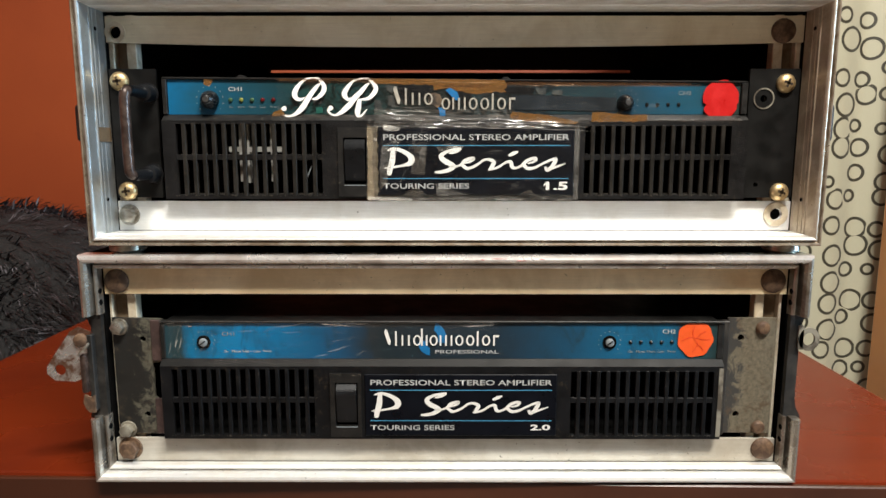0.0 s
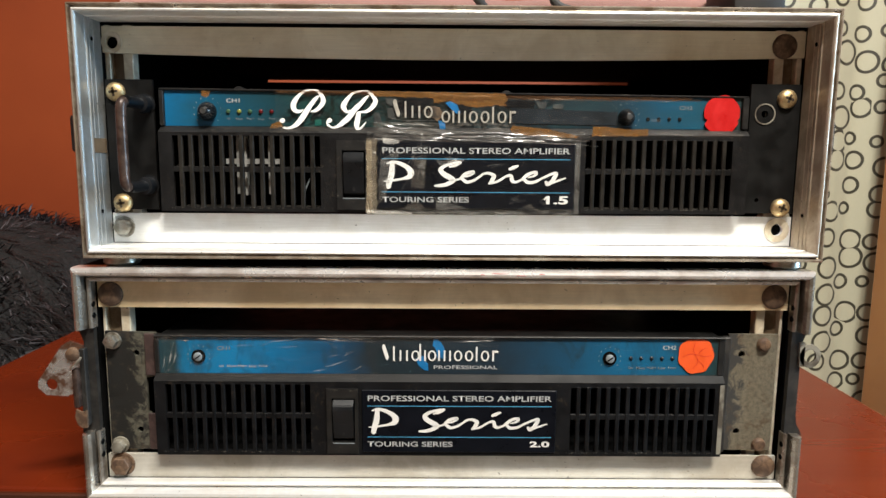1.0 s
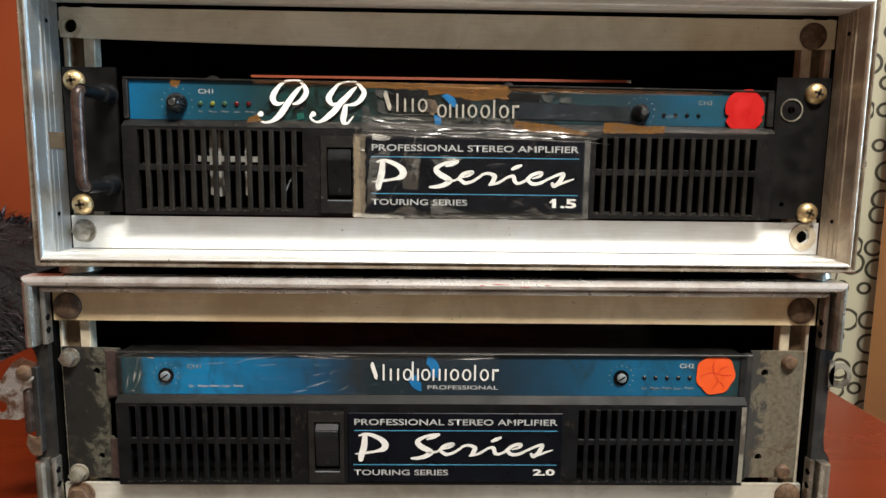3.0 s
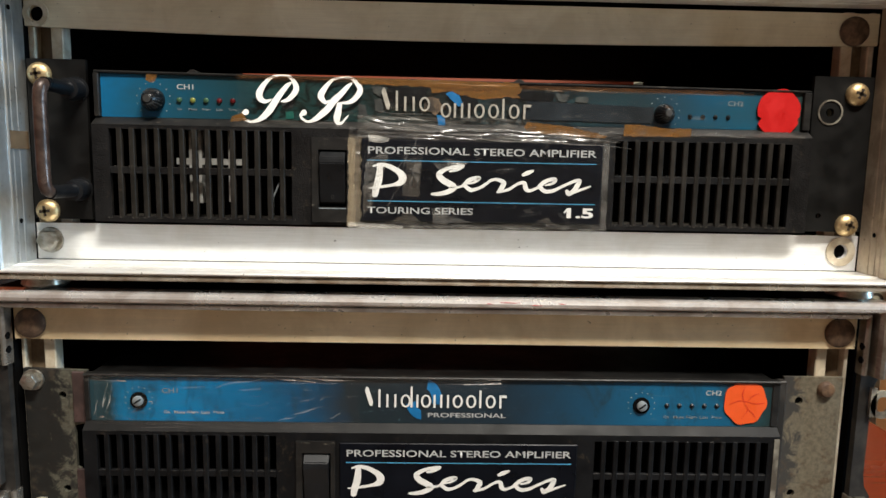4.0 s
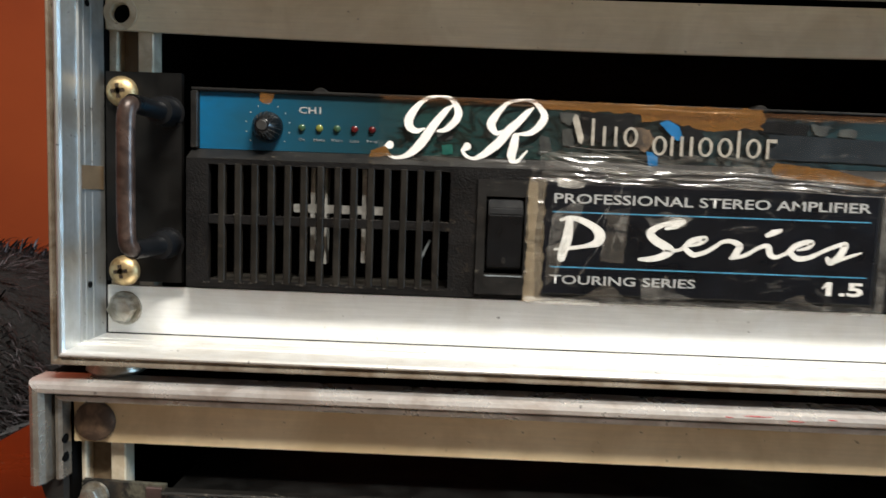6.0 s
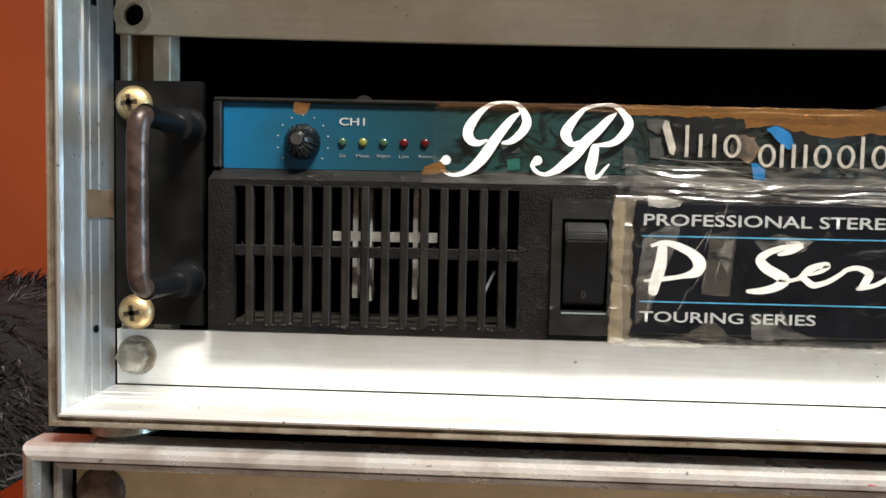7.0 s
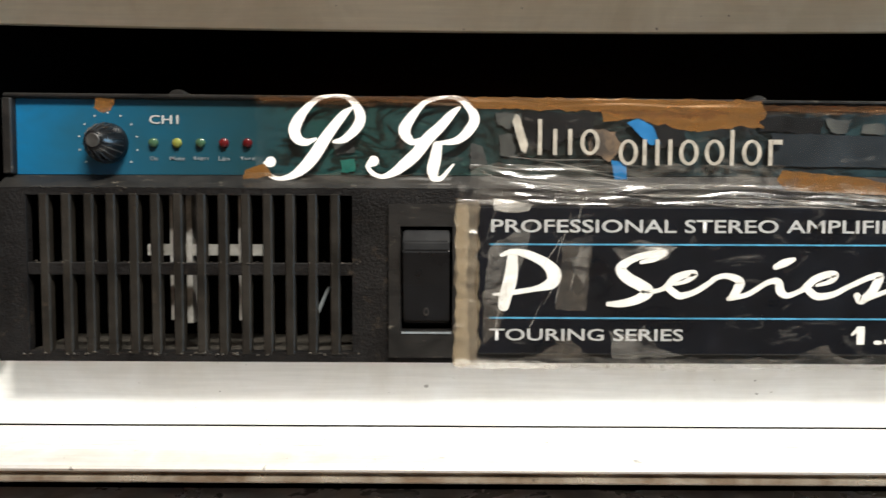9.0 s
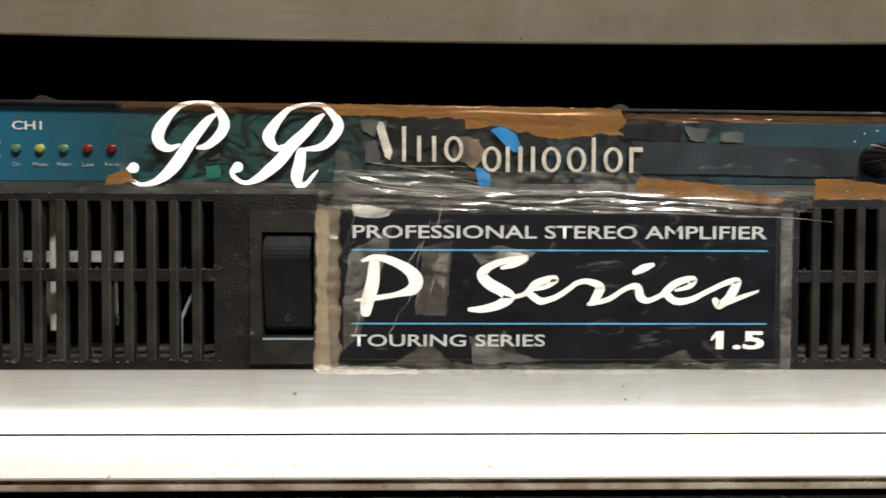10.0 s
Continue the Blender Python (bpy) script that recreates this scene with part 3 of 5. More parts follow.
# ---- the table ----
def table():
    top = thing("table", (-0.05, 0.3, -0.75), "red-brown painted wooden table under the two cases", "table")
    bm = boxed(-0.517, 0.42, -0.0195, 0.66, -0.030, 0.002, bevel=0.003, segments=2)
    for v in bm.verts:
        if v.co.y < 0.1:
            v.co.y -= 0.0205 * (v.co.x + 0.05)
    part("tabletop", bm, TABLE_RED, top)
    bm = boxed(-0.516, 0.419, -0.014, -0.008, -0.075, -0.031, bevel=0.002)
    for v in bm.verts:
        v.co.y -= 0.0205 * (v.co.x + 0.05)
    part("apron", bm, TABLE_EDGE, top, "worn brown wooden front edge")
    bm = boxed(-0.517, 0.42, -0.0245, -0.0200, -0.0295, 0.0005, bevel=0.001)
    for v in bm.verts:
        v.co.y -= 0.0205 * (v.co.x + 0.05)
    part("edge_band", bm, TABLE_EDGE, top, "rubbed wooden edging strip")
    for x in (-0.48, 0.383):
        for y in (0.05, 0.62):
            part("leg", boxed(x - 0.025, x + 0.025, y - 0.025, y + 0.025, -0.75, -0.0305, bevel=0.003), TABLE_EDGE, top)


table()


def fur_throw():
    """A heap of long-haired throw over a low seat beside the table."""
    seat = thing("fur_throw", (-0.95, 0.62, -0.75), "dark grey long-haired fur throw heaped over a low seat", "throw")
    bm = bmesh.new()
    bmesh.ops.create_icosphere(bm, subdivisions=5, radius=1)
    for v in bm.verts:
        d = v.co.normalized()
        p = Vector((math.copysign(abs(d.x) ** 0.6, d.x) * 0.40, math.copysign(abs(d.y) ** 0.6, d.y) * 0.50, math.copysign(abs(d.z) ** 0.75, d.z) * 0.44))
        p += d * (0.022 * noise.noise(p * 7) + 0.010 * noise.noise(p * 24))
        v.co = p + Vector((-0.945, 0.62, -0.31))
    spots = [(f.calc_center_median().copy(), f.normal.copy()) for f in bm.faces if f.calc_center_median().z > -0.12]
    part("cushion", bm, FUR_MAT, seat, "", True)
    rng = random.Random(5)
    verts, faces = [], []
    for c, nrm in spots:
        flow = Vector((noise.noise(c * 5), noise.noise(c * 5 + Vector((9, 0, 0))), noise.noise(c * 5 + Vector((0, 7, 0))) - 0.35))
        for k in range(8):
            jitter = Vector((rng.uniform(-1, 1), rng.uniform(-1, 1), rng.uniform(-1, 1)))
            way = (0.55 * nrm + 1.1 * flow + 0.35 * jitter).normalized()
            side = way.cross(nrm + 0.3 * jitter).normalized() * rng.uniform(0.0008, 0.0020)
            p = c + jitter.zxy * 0.011
            q = p + way * rng.uniform(0.018, 0.042)
            mid = (p + q) / 2 + nrm * 0.005
            n = len(verts)
            verts += [p - side, p + side, mid - side * 0.8, mid + side * 0.8, q - Vector((0, 0, 0.004))]
            faces += [(n, n + 1, n + 3, n + 2), (n + 2, n + 3, n + 4)]
    hair_mesh = bpy.data.meshes.new("fur_hair")
    hair_mesh.from_pydata(verts, [], faces)
    hair_mesh.materials.append(HAIR_MAT)
    mesh_part = new("fur_hair", hair_mesh)
    mesh_part.parent = seat
    mesh_part.matrix_parent_inverse = Matrix.Translation(-seat.location)
    tagged(mesh_part, kind="stuff")

fur_throw()


# ---- the upper flight case ----
UPPER_PROFILE = [(0.0, 0.001), (0.0, -0.0085), (0.0004, -0.0088), (0.0004, -0.0092), (0.0, -0.0095), (0.0, -0.0140), (0.0004, -0.0143), (0.0004, -0.0147), (0.0, -0.0150), (-0.0002, -0.0180), (0.0005, -0.0184), (0.0008, -0.0285), (0.0014, -0.0298), (0.0022, -0.0302), (0.0030, -0.0298), (0.0030, 0.001)]
UPPER_LIP = [(0.0031, -0.0285), (0.0037, -0.0275), (0.0043, -0.0278), (0.0049, -0.0295), (0.0058, -0.0298), (0.0066, -0.0288), (0.0070, -0.0270), (0.0070, 0.001), (0.0031, 0.001)]
LOWER_PROFILE = [(0.0, -0.0165), (0.0, -0.0225), (0.0012, -0.0236), (0.0024, -0.0236), (0.0028, -0.0190), (0.0038, -0.0190), (0.0044, -0.0272), (0.0056, -0.0298), (0.0074, -0.0305), (0.0090, -0.0299), (0.0100, -0.0282), (0.0104, -0.0255), (0.0104, -0.0165)]


def upper_case():
    case = thing("flight_case", (0, 0.15, 0.175), "silver aluminium-edged flight case stacked on another, holding an amplifier", "flight case", "stacked flight cases")
    inner = (-0.2442, 0.2440, 0.1828, 0.3356)
    # one frame, its sides toned as light falls: pale, bluish grey, brown
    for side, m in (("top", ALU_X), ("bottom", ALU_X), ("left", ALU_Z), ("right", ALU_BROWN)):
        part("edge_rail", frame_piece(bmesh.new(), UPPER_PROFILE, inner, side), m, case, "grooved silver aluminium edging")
        part("edge_lip", frame_piece(bmesh.new(), UPPER_LIP, inner, side), TUBE_EDGE, case, "browned outer lip of the edging")
    x0, x1, z0, z1 = -0.2510, 0.2508, 0.1762, 0.3424
    part("top_panel", boxed(x0, x1, 0.0012, 0.35, z1 - 0.0065, z1), BLACK_DULL, case, "black plywood panel")
    part("bottom_panel", boxed(x0, x1, 0.0012, 0.35, z0, z0 + 0.0065), BLACK_DULL, case, "black plywood panel")
    part("side_panel", boxed(x0, x0 + 0.0065, 0.0012, 0.35, z0 + 0.0067, z1 - 0.0067), BLACK_DULL, case, "black plywood panel")
    part("side_panel", boxed(x1 - 0.0065, x1, 0.0012, 0.35, z0 + 0.0067, z1 - 0.0067), BLACK_DULL, case, "black plywood panel")
    for xa in (x0 + 0.0067, x1 - 0.0067 - 0.026):
        part("rear_post", boxed(xa, xa + 0.026, 0.335, 0.349, z0 + 0.0067, z1 - 0.0067), BLACK_DULL, case)
    tape = boxed(-0.2441, -0.2439, -0.0170, -0.0005, 0.2465, 0.2565)
    part("tape_patch", tape, TAPE_PATCH, case, "brownish tape patch inside the edging")
    # rack rails: two raised lips with a channel between
    for s, xa in ((-1, -0.2441), (1, 0.2440)):
        bm = bmesh.new()
        lip, chan, lip2 = xa - s * 0.0038, xa - s * 0.0128, xa - s * 0.0196
        box(bm, min(xa, lip), max(xa, lip), 0.0050, 0.016, 0.184, 0.3345, bevel=0.0005)
        box(bm, min(chan, lip2), max(chan, lip2), 0.0050, 0.0135, 0.184, 0.3345, bevel=0.0005)
        rail = part("rack_rail", bm, ALU_RAIL, case, "grubby aluminium rack rail")
        part("channel", boxed(min(lip, chan), max(lip, chan), 0.0110, 0.0135, 0.184, 0.3345), RAIL_DARK, rail, "dark brown channel")
    # bar added to mask the lit wall and curtain through the open back
    part("rear_mask_bar", boxed(x0 + 0.0330, x1 - 0.0330, 0.336, 0.348, 0.3020, 0.3316, bevel=0.001), BLACK_DULL, case)
    sag = [(-0.2440 + 0.4878 * k / 24, 0.3122 + 0.0026 * ((-0.2440 + 0.4878 * k / 24) / 0.22) ** 2) for k in range(25)]
    bm = plate(bmesh.new(), sag + [(0.2438, 0.3332), (-0.2440, 0.3332)], [circle_points(-0.2372, 0.3222, 0.0042)], 0.0022, 0.0045)
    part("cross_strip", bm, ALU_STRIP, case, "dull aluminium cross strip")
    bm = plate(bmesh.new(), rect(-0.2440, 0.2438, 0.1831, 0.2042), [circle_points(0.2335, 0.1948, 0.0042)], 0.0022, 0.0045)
    part("cross_strip", bm, ALU_LIT, case, "pale aluminium cross strip")
    for x, z, cap in ((-0.2372, 0.3222, 0.0072), (0.2335, 0.1948, 0.0088)):
        # black disc behind the hole stands for its shaded depth
        part("bolt_hole_shade", plate(bmesh.new(), circle_points(x, z, 0.0060), [], 0.0046, 0.0049), BLACK_DULL, case)
        part("washer", plate(bmesh.new(), circle_points(x, z, cap), [circle_points(x, z, 0.0044)], 0.0012, 0.0021), ALU_RAIL, case)
    bolt("bolt", -0.2362, 0.1942, 0.0021, 0.0060, "hex", ZINC, parent=case, label="dull zinc hexagon bolt with washer")
    bolt("bolt", 0.2292, 0.3230, 0.0021, 0.0085, "round", RUST, parent=case, label="dark rusty round bolt")
    for s, x in ((-1, -0.2435), (1, 0.2433)):
        for z in (0.2065, 0.3222):
            # flat black disc paints the dark of a rivet hole
            part("rivet_hole", turned(bmesh.new(), 0, 0, [(0.0014, -0.0001), (0.0014, 0.0002)], 12), BLACK_DULL, case).matrix_basis = Matrix.Translation((x, -0.0125, z)) @ Matrix.Rotation(radians(90), 4, "Z")
    for s, x in ((-1, -0.2512), (1, 0.2510)):
        bm = boxed(min(x, x + s * 0.021), max(x, x + s * 0.021), 0.004, 0.030, 0.2465, 0.2735, bevel=0.003, segments=2)
        part("side_handle", bm, RUBBER, case, "flat black side handle")
    for x in (-0.232, 0.232):
        for y in (-0.012, 0.32):
            bm = bmesh.new()
            rings = []
            for r, z in ((0.010, 0.1695), (0.0125, 0.1715), (0.012, 0.1755), (0.006, 0.1770)):
                rings.append([bm.verts.new((x + r * math.cos(a * math.pi / 10), y + r * math.sin(a * math.pi / 10), z)) for a in range(20)])
            for a, b in zip(rings, rings[1:]):
                for k in range(20):
                    bm.faces.new((a[k], a[(k + 1) % 20], b[(k + 1) % 20], b[k]))
            bm.faces.new(rings[0])
            bm.faces.new(rings[-1])
            part("foot", bm, ZINC, case, "worn metal glide foot", True)


upper_case()


# ---- the lower flight case ----
def lower_case():
    case = thing("flight_case", (-0.006, 0.15, 0.002), "worn aluminium-edged flight case on a red table, holding an amplifier", "flight case", "stacked flight cases")
    inner = (-0.2502, 0.2374, 0.0124, 0.1590)
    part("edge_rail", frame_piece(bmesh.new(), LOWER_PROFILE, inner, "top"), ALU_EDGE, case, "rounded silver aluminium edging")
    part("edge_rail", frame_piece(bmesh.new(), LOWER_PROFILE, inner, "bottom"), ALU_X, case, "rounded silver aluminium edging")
    # uprights in a darker tone than the top and bottom edging
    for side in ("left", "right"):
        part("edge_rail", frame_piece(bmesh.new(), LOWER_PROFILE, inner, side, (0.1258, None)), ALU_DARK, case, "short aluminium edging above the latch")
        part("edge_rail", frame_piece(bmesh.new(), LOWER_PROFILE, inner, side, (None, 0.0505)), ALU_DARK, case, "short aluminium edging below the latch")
    x0, x1, z0, z1 = -0.2600, 0.2472, 0.0022, 0.1690
    part("top_panel", boxed(x0, x1, -0.0163, 0.33, z1 - 0.0090, z1), BLACK_DULL, case, "black plywood panel")
    part("bottom_panel", boxed(x0, x1, -0.0163, 0.33, z0, z0 + 0.0090), BLACK_DULL, case, "black plywood panel")
    part("side_panel", boxed(x0, x0 + 0.0080, -0.0130, 0.33, z0 + 0.0092, z1 - 0.0092), BLACK_DULL, case, "black plywood panel")
    part("side_panel", boxed(x1 - 0.0080, x1, -0.0130, 0.33, z0 + 0.0092, z1 - 0.0092), BLACK_DULL, case, "black plywood panel")
    for s, xa in ((-1, -0.2500), (1, 0.2372)):
        bm = bmesh.new()
        lip, chan, lip2 = xa - s * 0.0022, xa - s * 0.0130, xa - s * 0.0195
        box(bm, min(xa, lip), max(xa, lip), -0.0098, 0.000, 0.0118, 0.1588, bevel=0.0005)
        box(bm, min(chan, lip2), max(chan, lip2), -0.0098, -0.0015, 0.0118, 0.1588, bevel=0.0005)
        rail = part("rack_rail", bm, ALU_RAIL, case, "grubby aluminium rack rail")
        part("channel", boxed(min(lip, chan), max(lip, chan), -0.0040, -0.0015, 0.0118, 0.1588), RAIL_DARK, rail, "dark brown channel")
    part("cross_strip", plate(bmesh.new(), rect(-0.2498, 0.2370, 0.1392, 0.1586), [], -0.0150, -0.0125), ALU_TAN, case, "tan aluminium cross strip")
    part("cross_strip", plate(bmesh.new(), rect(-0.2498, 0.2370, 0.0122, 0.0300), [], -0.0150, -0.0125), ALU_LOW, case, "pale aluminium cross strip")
    bolt("bolt", -0.2405, 0.1485, -0.0151, 0.0088, "round", RUST, parent=case, label="brown rusty round bolt")
    bolt("bolt", 0.2268, 0.1490, -0.0151, 0.0088, "round", RUST, parent=case, label="brown rusty round bolt")
    bolt("bolt", -0.2396, 0.0222, -0.0151, 0.0070, "hex", RUST, parent=case, label="brown rusty round bolt")
    bolt("bolt", 0.2282, 0.0225, -0.0151, 0.0085, "round", RUST, parent=case, label="brown rusty round bolt")
    for x, w, z in ((0.020, 0.004, 0.1664), (0.031, 0.007, 0.1671), (0.046, 0.005, 0.1658), (0.060, 0.003, 0.1668)):
        bm = tube(bmesh.new(), [(x - w, -0.0300, z), (x - w * 0.3, -0.0303, z + 0.0002), (x + w * 0.4, -0.0303, z), (x + w, -0.0300, z + 0.0002)], [0.0001, 0.0003, 0.0002, 0.0001], 6)
        part("paint_smear", bm, RED_SMEAR, case, "thin red paint smear")
    # recessed latch dishes in both uprights
    for s, xi in ((-1, -0.2512), (1, 0.2384)):
        bm = bmesh.new()
        xo = xi + s * 0.0105
        outline = [(xi, 0.0440), (xo + s * 0.001, 0.0440), (xo + s * 0.0020, 0.0505), (xo - s * 0.002, 0.0570), (xo - s * 0.0030, 0.0640), (xo - s * 0.0030, 0.1160), (xo - s * 0.001, 0.1220), (xo + s * 0.0022, 0.1260), (xo + s * 0.0022, 0.1320), (xi, 0.1320)]
        plate(bm, outline, [], -0.0210, -0.0168)
        part("latch_dish", bm, STEEL_DARK, case, "blackened recessed latch plate")
        for y, z in ((-0.0208, 0.1425), (-0.0208, 0.1345), (-0.0208, 0.0420), (-0.0208, 0.0325)):
            # rivet hole as a black disc, its shade in the colour
            part("rivet_hole", turned(bmesh.new(), 0, 0, [(0.0021, -0.0003), (0.0021, 0.0003)], 14), BLACK_DULL, case).matrix_basis = Matrix.Translation((xi - s * 0.0010, y, z)) @ Matrix.Rotation(radians(90), 4, "Z")
    # left butterfly latch with its lever hanging out
    latch = part("latch", boxed(-0.2640, -0.2598, -0.030, -0.018, 0.0700, 0.0985, bevel=0.0015, segments=2), BROWN_BAR, case, "worn steel butterfly latch, swung open")
    part("hook", tube(bmesh.new(), curve_through([(-0.2636, -0.0305, 0.0985), (-0.2618, -0.0318, 0.1010), (-0.2580, -0.0312, 0.1050), (-0.2565, -0.0300, 0.1068), (-0.2592, -0.0295, 0.1030), (-0.2640, -0.0290, 0.1000)], 5), 0.0008, 8), ZINC, latch, "bright wire hook", True)
    catch = [(-0.2622, 0.0695), (-0.2634, 0.0640), (-0.2618, 0.0585), (-0.2590, 0.0560), (-0.2552, 0.0560), (-0.2552, 0.0688), (-0.2578, 0.0672), (-0.2600, 0.0680)]
    part("catch", plate(bmesh.new(), catch, [], -0.0300, -0.0282), RUST, latch, "rust-brown catch plate")
    part("hinge_plate", boxed(-0.2600, -0.2560, -0.0262, -0.0215, 0.0560, 0.1120, bevel=0.0006), STEEL_DARK, latch, "blackened hinge plate")
    ang = [(-0.2575, 0.1140), (-0.2575, 0.0955), (-0.2640, 0.0800), (-0.2705, 0.0772), (-0.2850, 0.0780), (-0.2905, 0.0830), (-0.2900, 0.0885), (-0.2720, 0.1140), (-0.2660, 0.1175)]
    bm = plate(bmesh.new(), ang, [circle_points(-0.2808, 0.0858, 0.0040, 16)], -0.0250, -0.0236)
    part("lever", bm, CHROME, latch, "rust-spotted chromed latch lever")
    part("pivot", turned(bmesh.new(), -0.2640, 0.1080, [(0.0030, -0.0280), (0.0048, -0.0270), (0.0050, -0.0251)], 18), RUST, latch, "", True)
    # right keeper loop
    bm = plate(bmesh.new(), circle_points(0.2510, 0.1085, 0.0075, 20, 0.0085), [circle_points(0.2510, 0.1085, 0.0042, 16, 0.0048)], -0.0240, -0.0222)
    box(bm, 0.2435, 0.2470, -0.0240, -0.0222, 0.1010, 0.1185)
    part("latch_keeper", bm, STEEL_PALE, case, "worn steel latch keeper loop")


lower_case()


# ---- amplifiers ----
def grille(amp, x0, material, slat, top):
    """Fifteen slots in two rows: a bar across the middle and fourteen slats."""
    g = part("grille", boxed(x0, x0 + 0.1022, -0.0079, -0.0052, 0.2339, 0.2378, bevel=0.0003), material, amp, "black slotted vent grille")
    pitch = 0.1022 / 14.58
    rng = random.Random(int(1000 * abs(x0)))
    for i in range(1, 15):
        a = x0 + i * pitch - 0.00295 + rng.uniform(-0.00012, 0.00012)
        bm = boxed(a, a + 0.00295, -0.0081 - rng.uniform(0, 0.0002), -0.0050, 0.2086, top + 0.0006, bevel=0.0004)
        lean = rng.uniform(-0.00015, 0.00015)
        for v in bm.verts:
            if v.co.z > 0.23:
                v.co.x += lean
        part("slat", bm, slat, g)
    return g


def dust_crumbs(amp, x0, seed):
    """Crumbs of dust lying along the lower rims of the slots and on the ledge."""
    rng = random.Random(seed)
    verts, faces = [], []
    for k in range(170):
        low = k % 3
        z = (0.2091, 0.2379, 0.2614)[low] + rng.uniform(-0.0004, 0.0005)
        y = (-0.0084, -0.0083, -0.0082)[low]
        x, s = x0 + rng.uniform(-0.002, 0.106), rng.uniform(0.0002, 0.0007) * (1.0 if low == 0 else 0.6)
        n = len(verts)
        verts += [(x - s, y, z - s * 0.5), (x + s * 1.3, y, z - s * 0.4), (x + s * rng.uniform(-0.4, 0.6), y - s * 0.6, z + s * 0.2), (x + s * 0.2, y, z + s * rng.uniform(0.5, 1.1))]
        faces += [(n, n + 1, n + 2), (n + 1, n + 3, n + 2), (n + 3, n, n + 2)]
    mesh = bpy.data.meshes.new("dust")
    mesh.from_pydata([Vector(v) + OFFSET for v in verts], [], faces)
    mesh.materials.append(DUST)
    ob = new("dust", mesh)
    ob.parent = amp
    ob.matrix_parent_inverse = Matrix.Translation(-amp.location)
    tagged(ob, "grey dust crumbs along the vent", kind="stuff")


def brand_mark(amp, x, z, w, h, y, material, drop=0.0):
    """The maker's name as a row of plain upright marks and small rings, with a blue crescent."""
    u = w / 12.2
    stem, low = 0.17 * u, 0.62 * h

    def ring(bm, cx, cz=None, rz=None, hole=0.0):
        cz, rz = (z + low / 2 if cz is None else cz), (low / 2 if rz is None else rz)
        return plate(bm, circle_points(cx, cz, 0.42 * u, 18, rz), [circle_points(cx + hole, cz, 0.25 * u, 16, rz - 0.13 * u)], y, y + 0.0002)

    def bar(bm, cx, z1, wide=1.0):
        return box(bm, cx - stem / 2 * wide, cx + stem / 2 * wide, y, y + 0.0002, z, z1)

    slash = plate(bmesh.new(), [(x + 0.16 * u, z + 0.80 * h), (x + 0.30 * u, z + 0.98 * h), (x + 0.46 * u, z + 0.92 * h), (x + 0.84 * u, z + 0.24 * h), (x + 0.74 * u, z + 0.03 * h), (x + 0.54 * u, z + 0.10 * h)], [], y, y + 0.0002)
    pieces = [slash]
    pieces.append(bar(bmesh.new(), x + 1.35 * u, z + 0.85 * h))
    pieces.append(bar(bar(bmesh.new(), x + 2.00 * u, z + low), x + 2.65 * u, z + low))
    pieces.append(ring(bmesh.new(), x + 3.50 * u) if drop else bar(ring(bmesh.new(), x + 3.50 * u), x + 3.97 * u, z + h))
    pieces.append(bar(bmesh.new(), x + 4.45 * u, z + low))
    pieces.append(ring(bmesh.new(), x + 5.15 * u))
    pieces.append(bar(bar(bar(bmesh.new(), x + 5.85 * u, z + low), x + 6.40 * u, z + low), x + 6.95 * u, z + low))
    pieces += [ring(bmesh.new(), x + 7.75 * u), ring(bmesh.new(), x + 8.85 * u)]
    pieces.append(bar(bmesh.new(), x + 9.60 * u, z + 0.85 * h))
    pieces.append(ring(bmesh.new(), x + 10.45 * u))
    pieces.append(box(bar(bmesh.new(), x + 11.25 * u, z + low), x + 11.36 * u, x + 11.75 * u, y, y + 0.0002, z + low - 1.2 * stem, z + low))
    if drop:
        pieces[4].free()
        pieces[4:5] = []
    for k, piece in enumerate(pieces):
        if k > 3 and drop:
            bmesh.ops.translate(piece, verts=piece.verts, vec=(0, 0, -drop))
        part("printed_mark", piece, material, amp, "plain printed mark of the maker's name")
    if drop:
        for k, leaf in enumerate(([(-0.0064, 0.2822), (-0.0030, 0.2838), (0.0016, 0.2818), (0.0042, 0.2758), (0.0012, 0.2752), (-0.0026, 0.2788)], [(-0.0112, 0.2705), (-0.0066, 0.2702), (-0.0060, 0.2628), (-0.0098, 0.2626)])):
            part("crescent", scrap(leaf, -0.0030, 60 + k, 0.0003), LOGO_BLUE, amp, "torn half of a blue printed crescent")
        return
    cres = bmesh.new()
    cx, cz, r = x + 5.0 * u, z + 0.30 * h, 1.05 * h
    arc = [(cx + 0.1 * u + r * 0.75 * math.cos(a), cz + r * math.sin(a)) for a in [math.radians(d) for d in range(80, -11, -15)]]
    back = [(cx + 0.1 * u + r * 0.30 * math.cos(a), cz + r * 0.55 * math.sin(a)) for a in [math.radians(d) for d in range(-10, 81, 15)]]
    plate(cres, arc + back, [], y + 0.0004, y + 0.0006)
    arc = [(cx - 0.1 * u - r * 0.75 * math.cos(a), cz - r * 0.85 * math.sin(a)) for a in [math.radians(d) for d in range(85, -1, -15)]]
    back = [(cx - 0.1 * u - r * 0.30 * math.cos(a), cz - r * 0.45 * math.sin(a)) for a in [math.radians(d) for d in range(0, 86, 15)]]
    plate(cres, arc + back, [], y + 0.0004, y + 0.0006)
    part("crescent", cres, LOGO_BLUE, amp, "blue printed crescent")


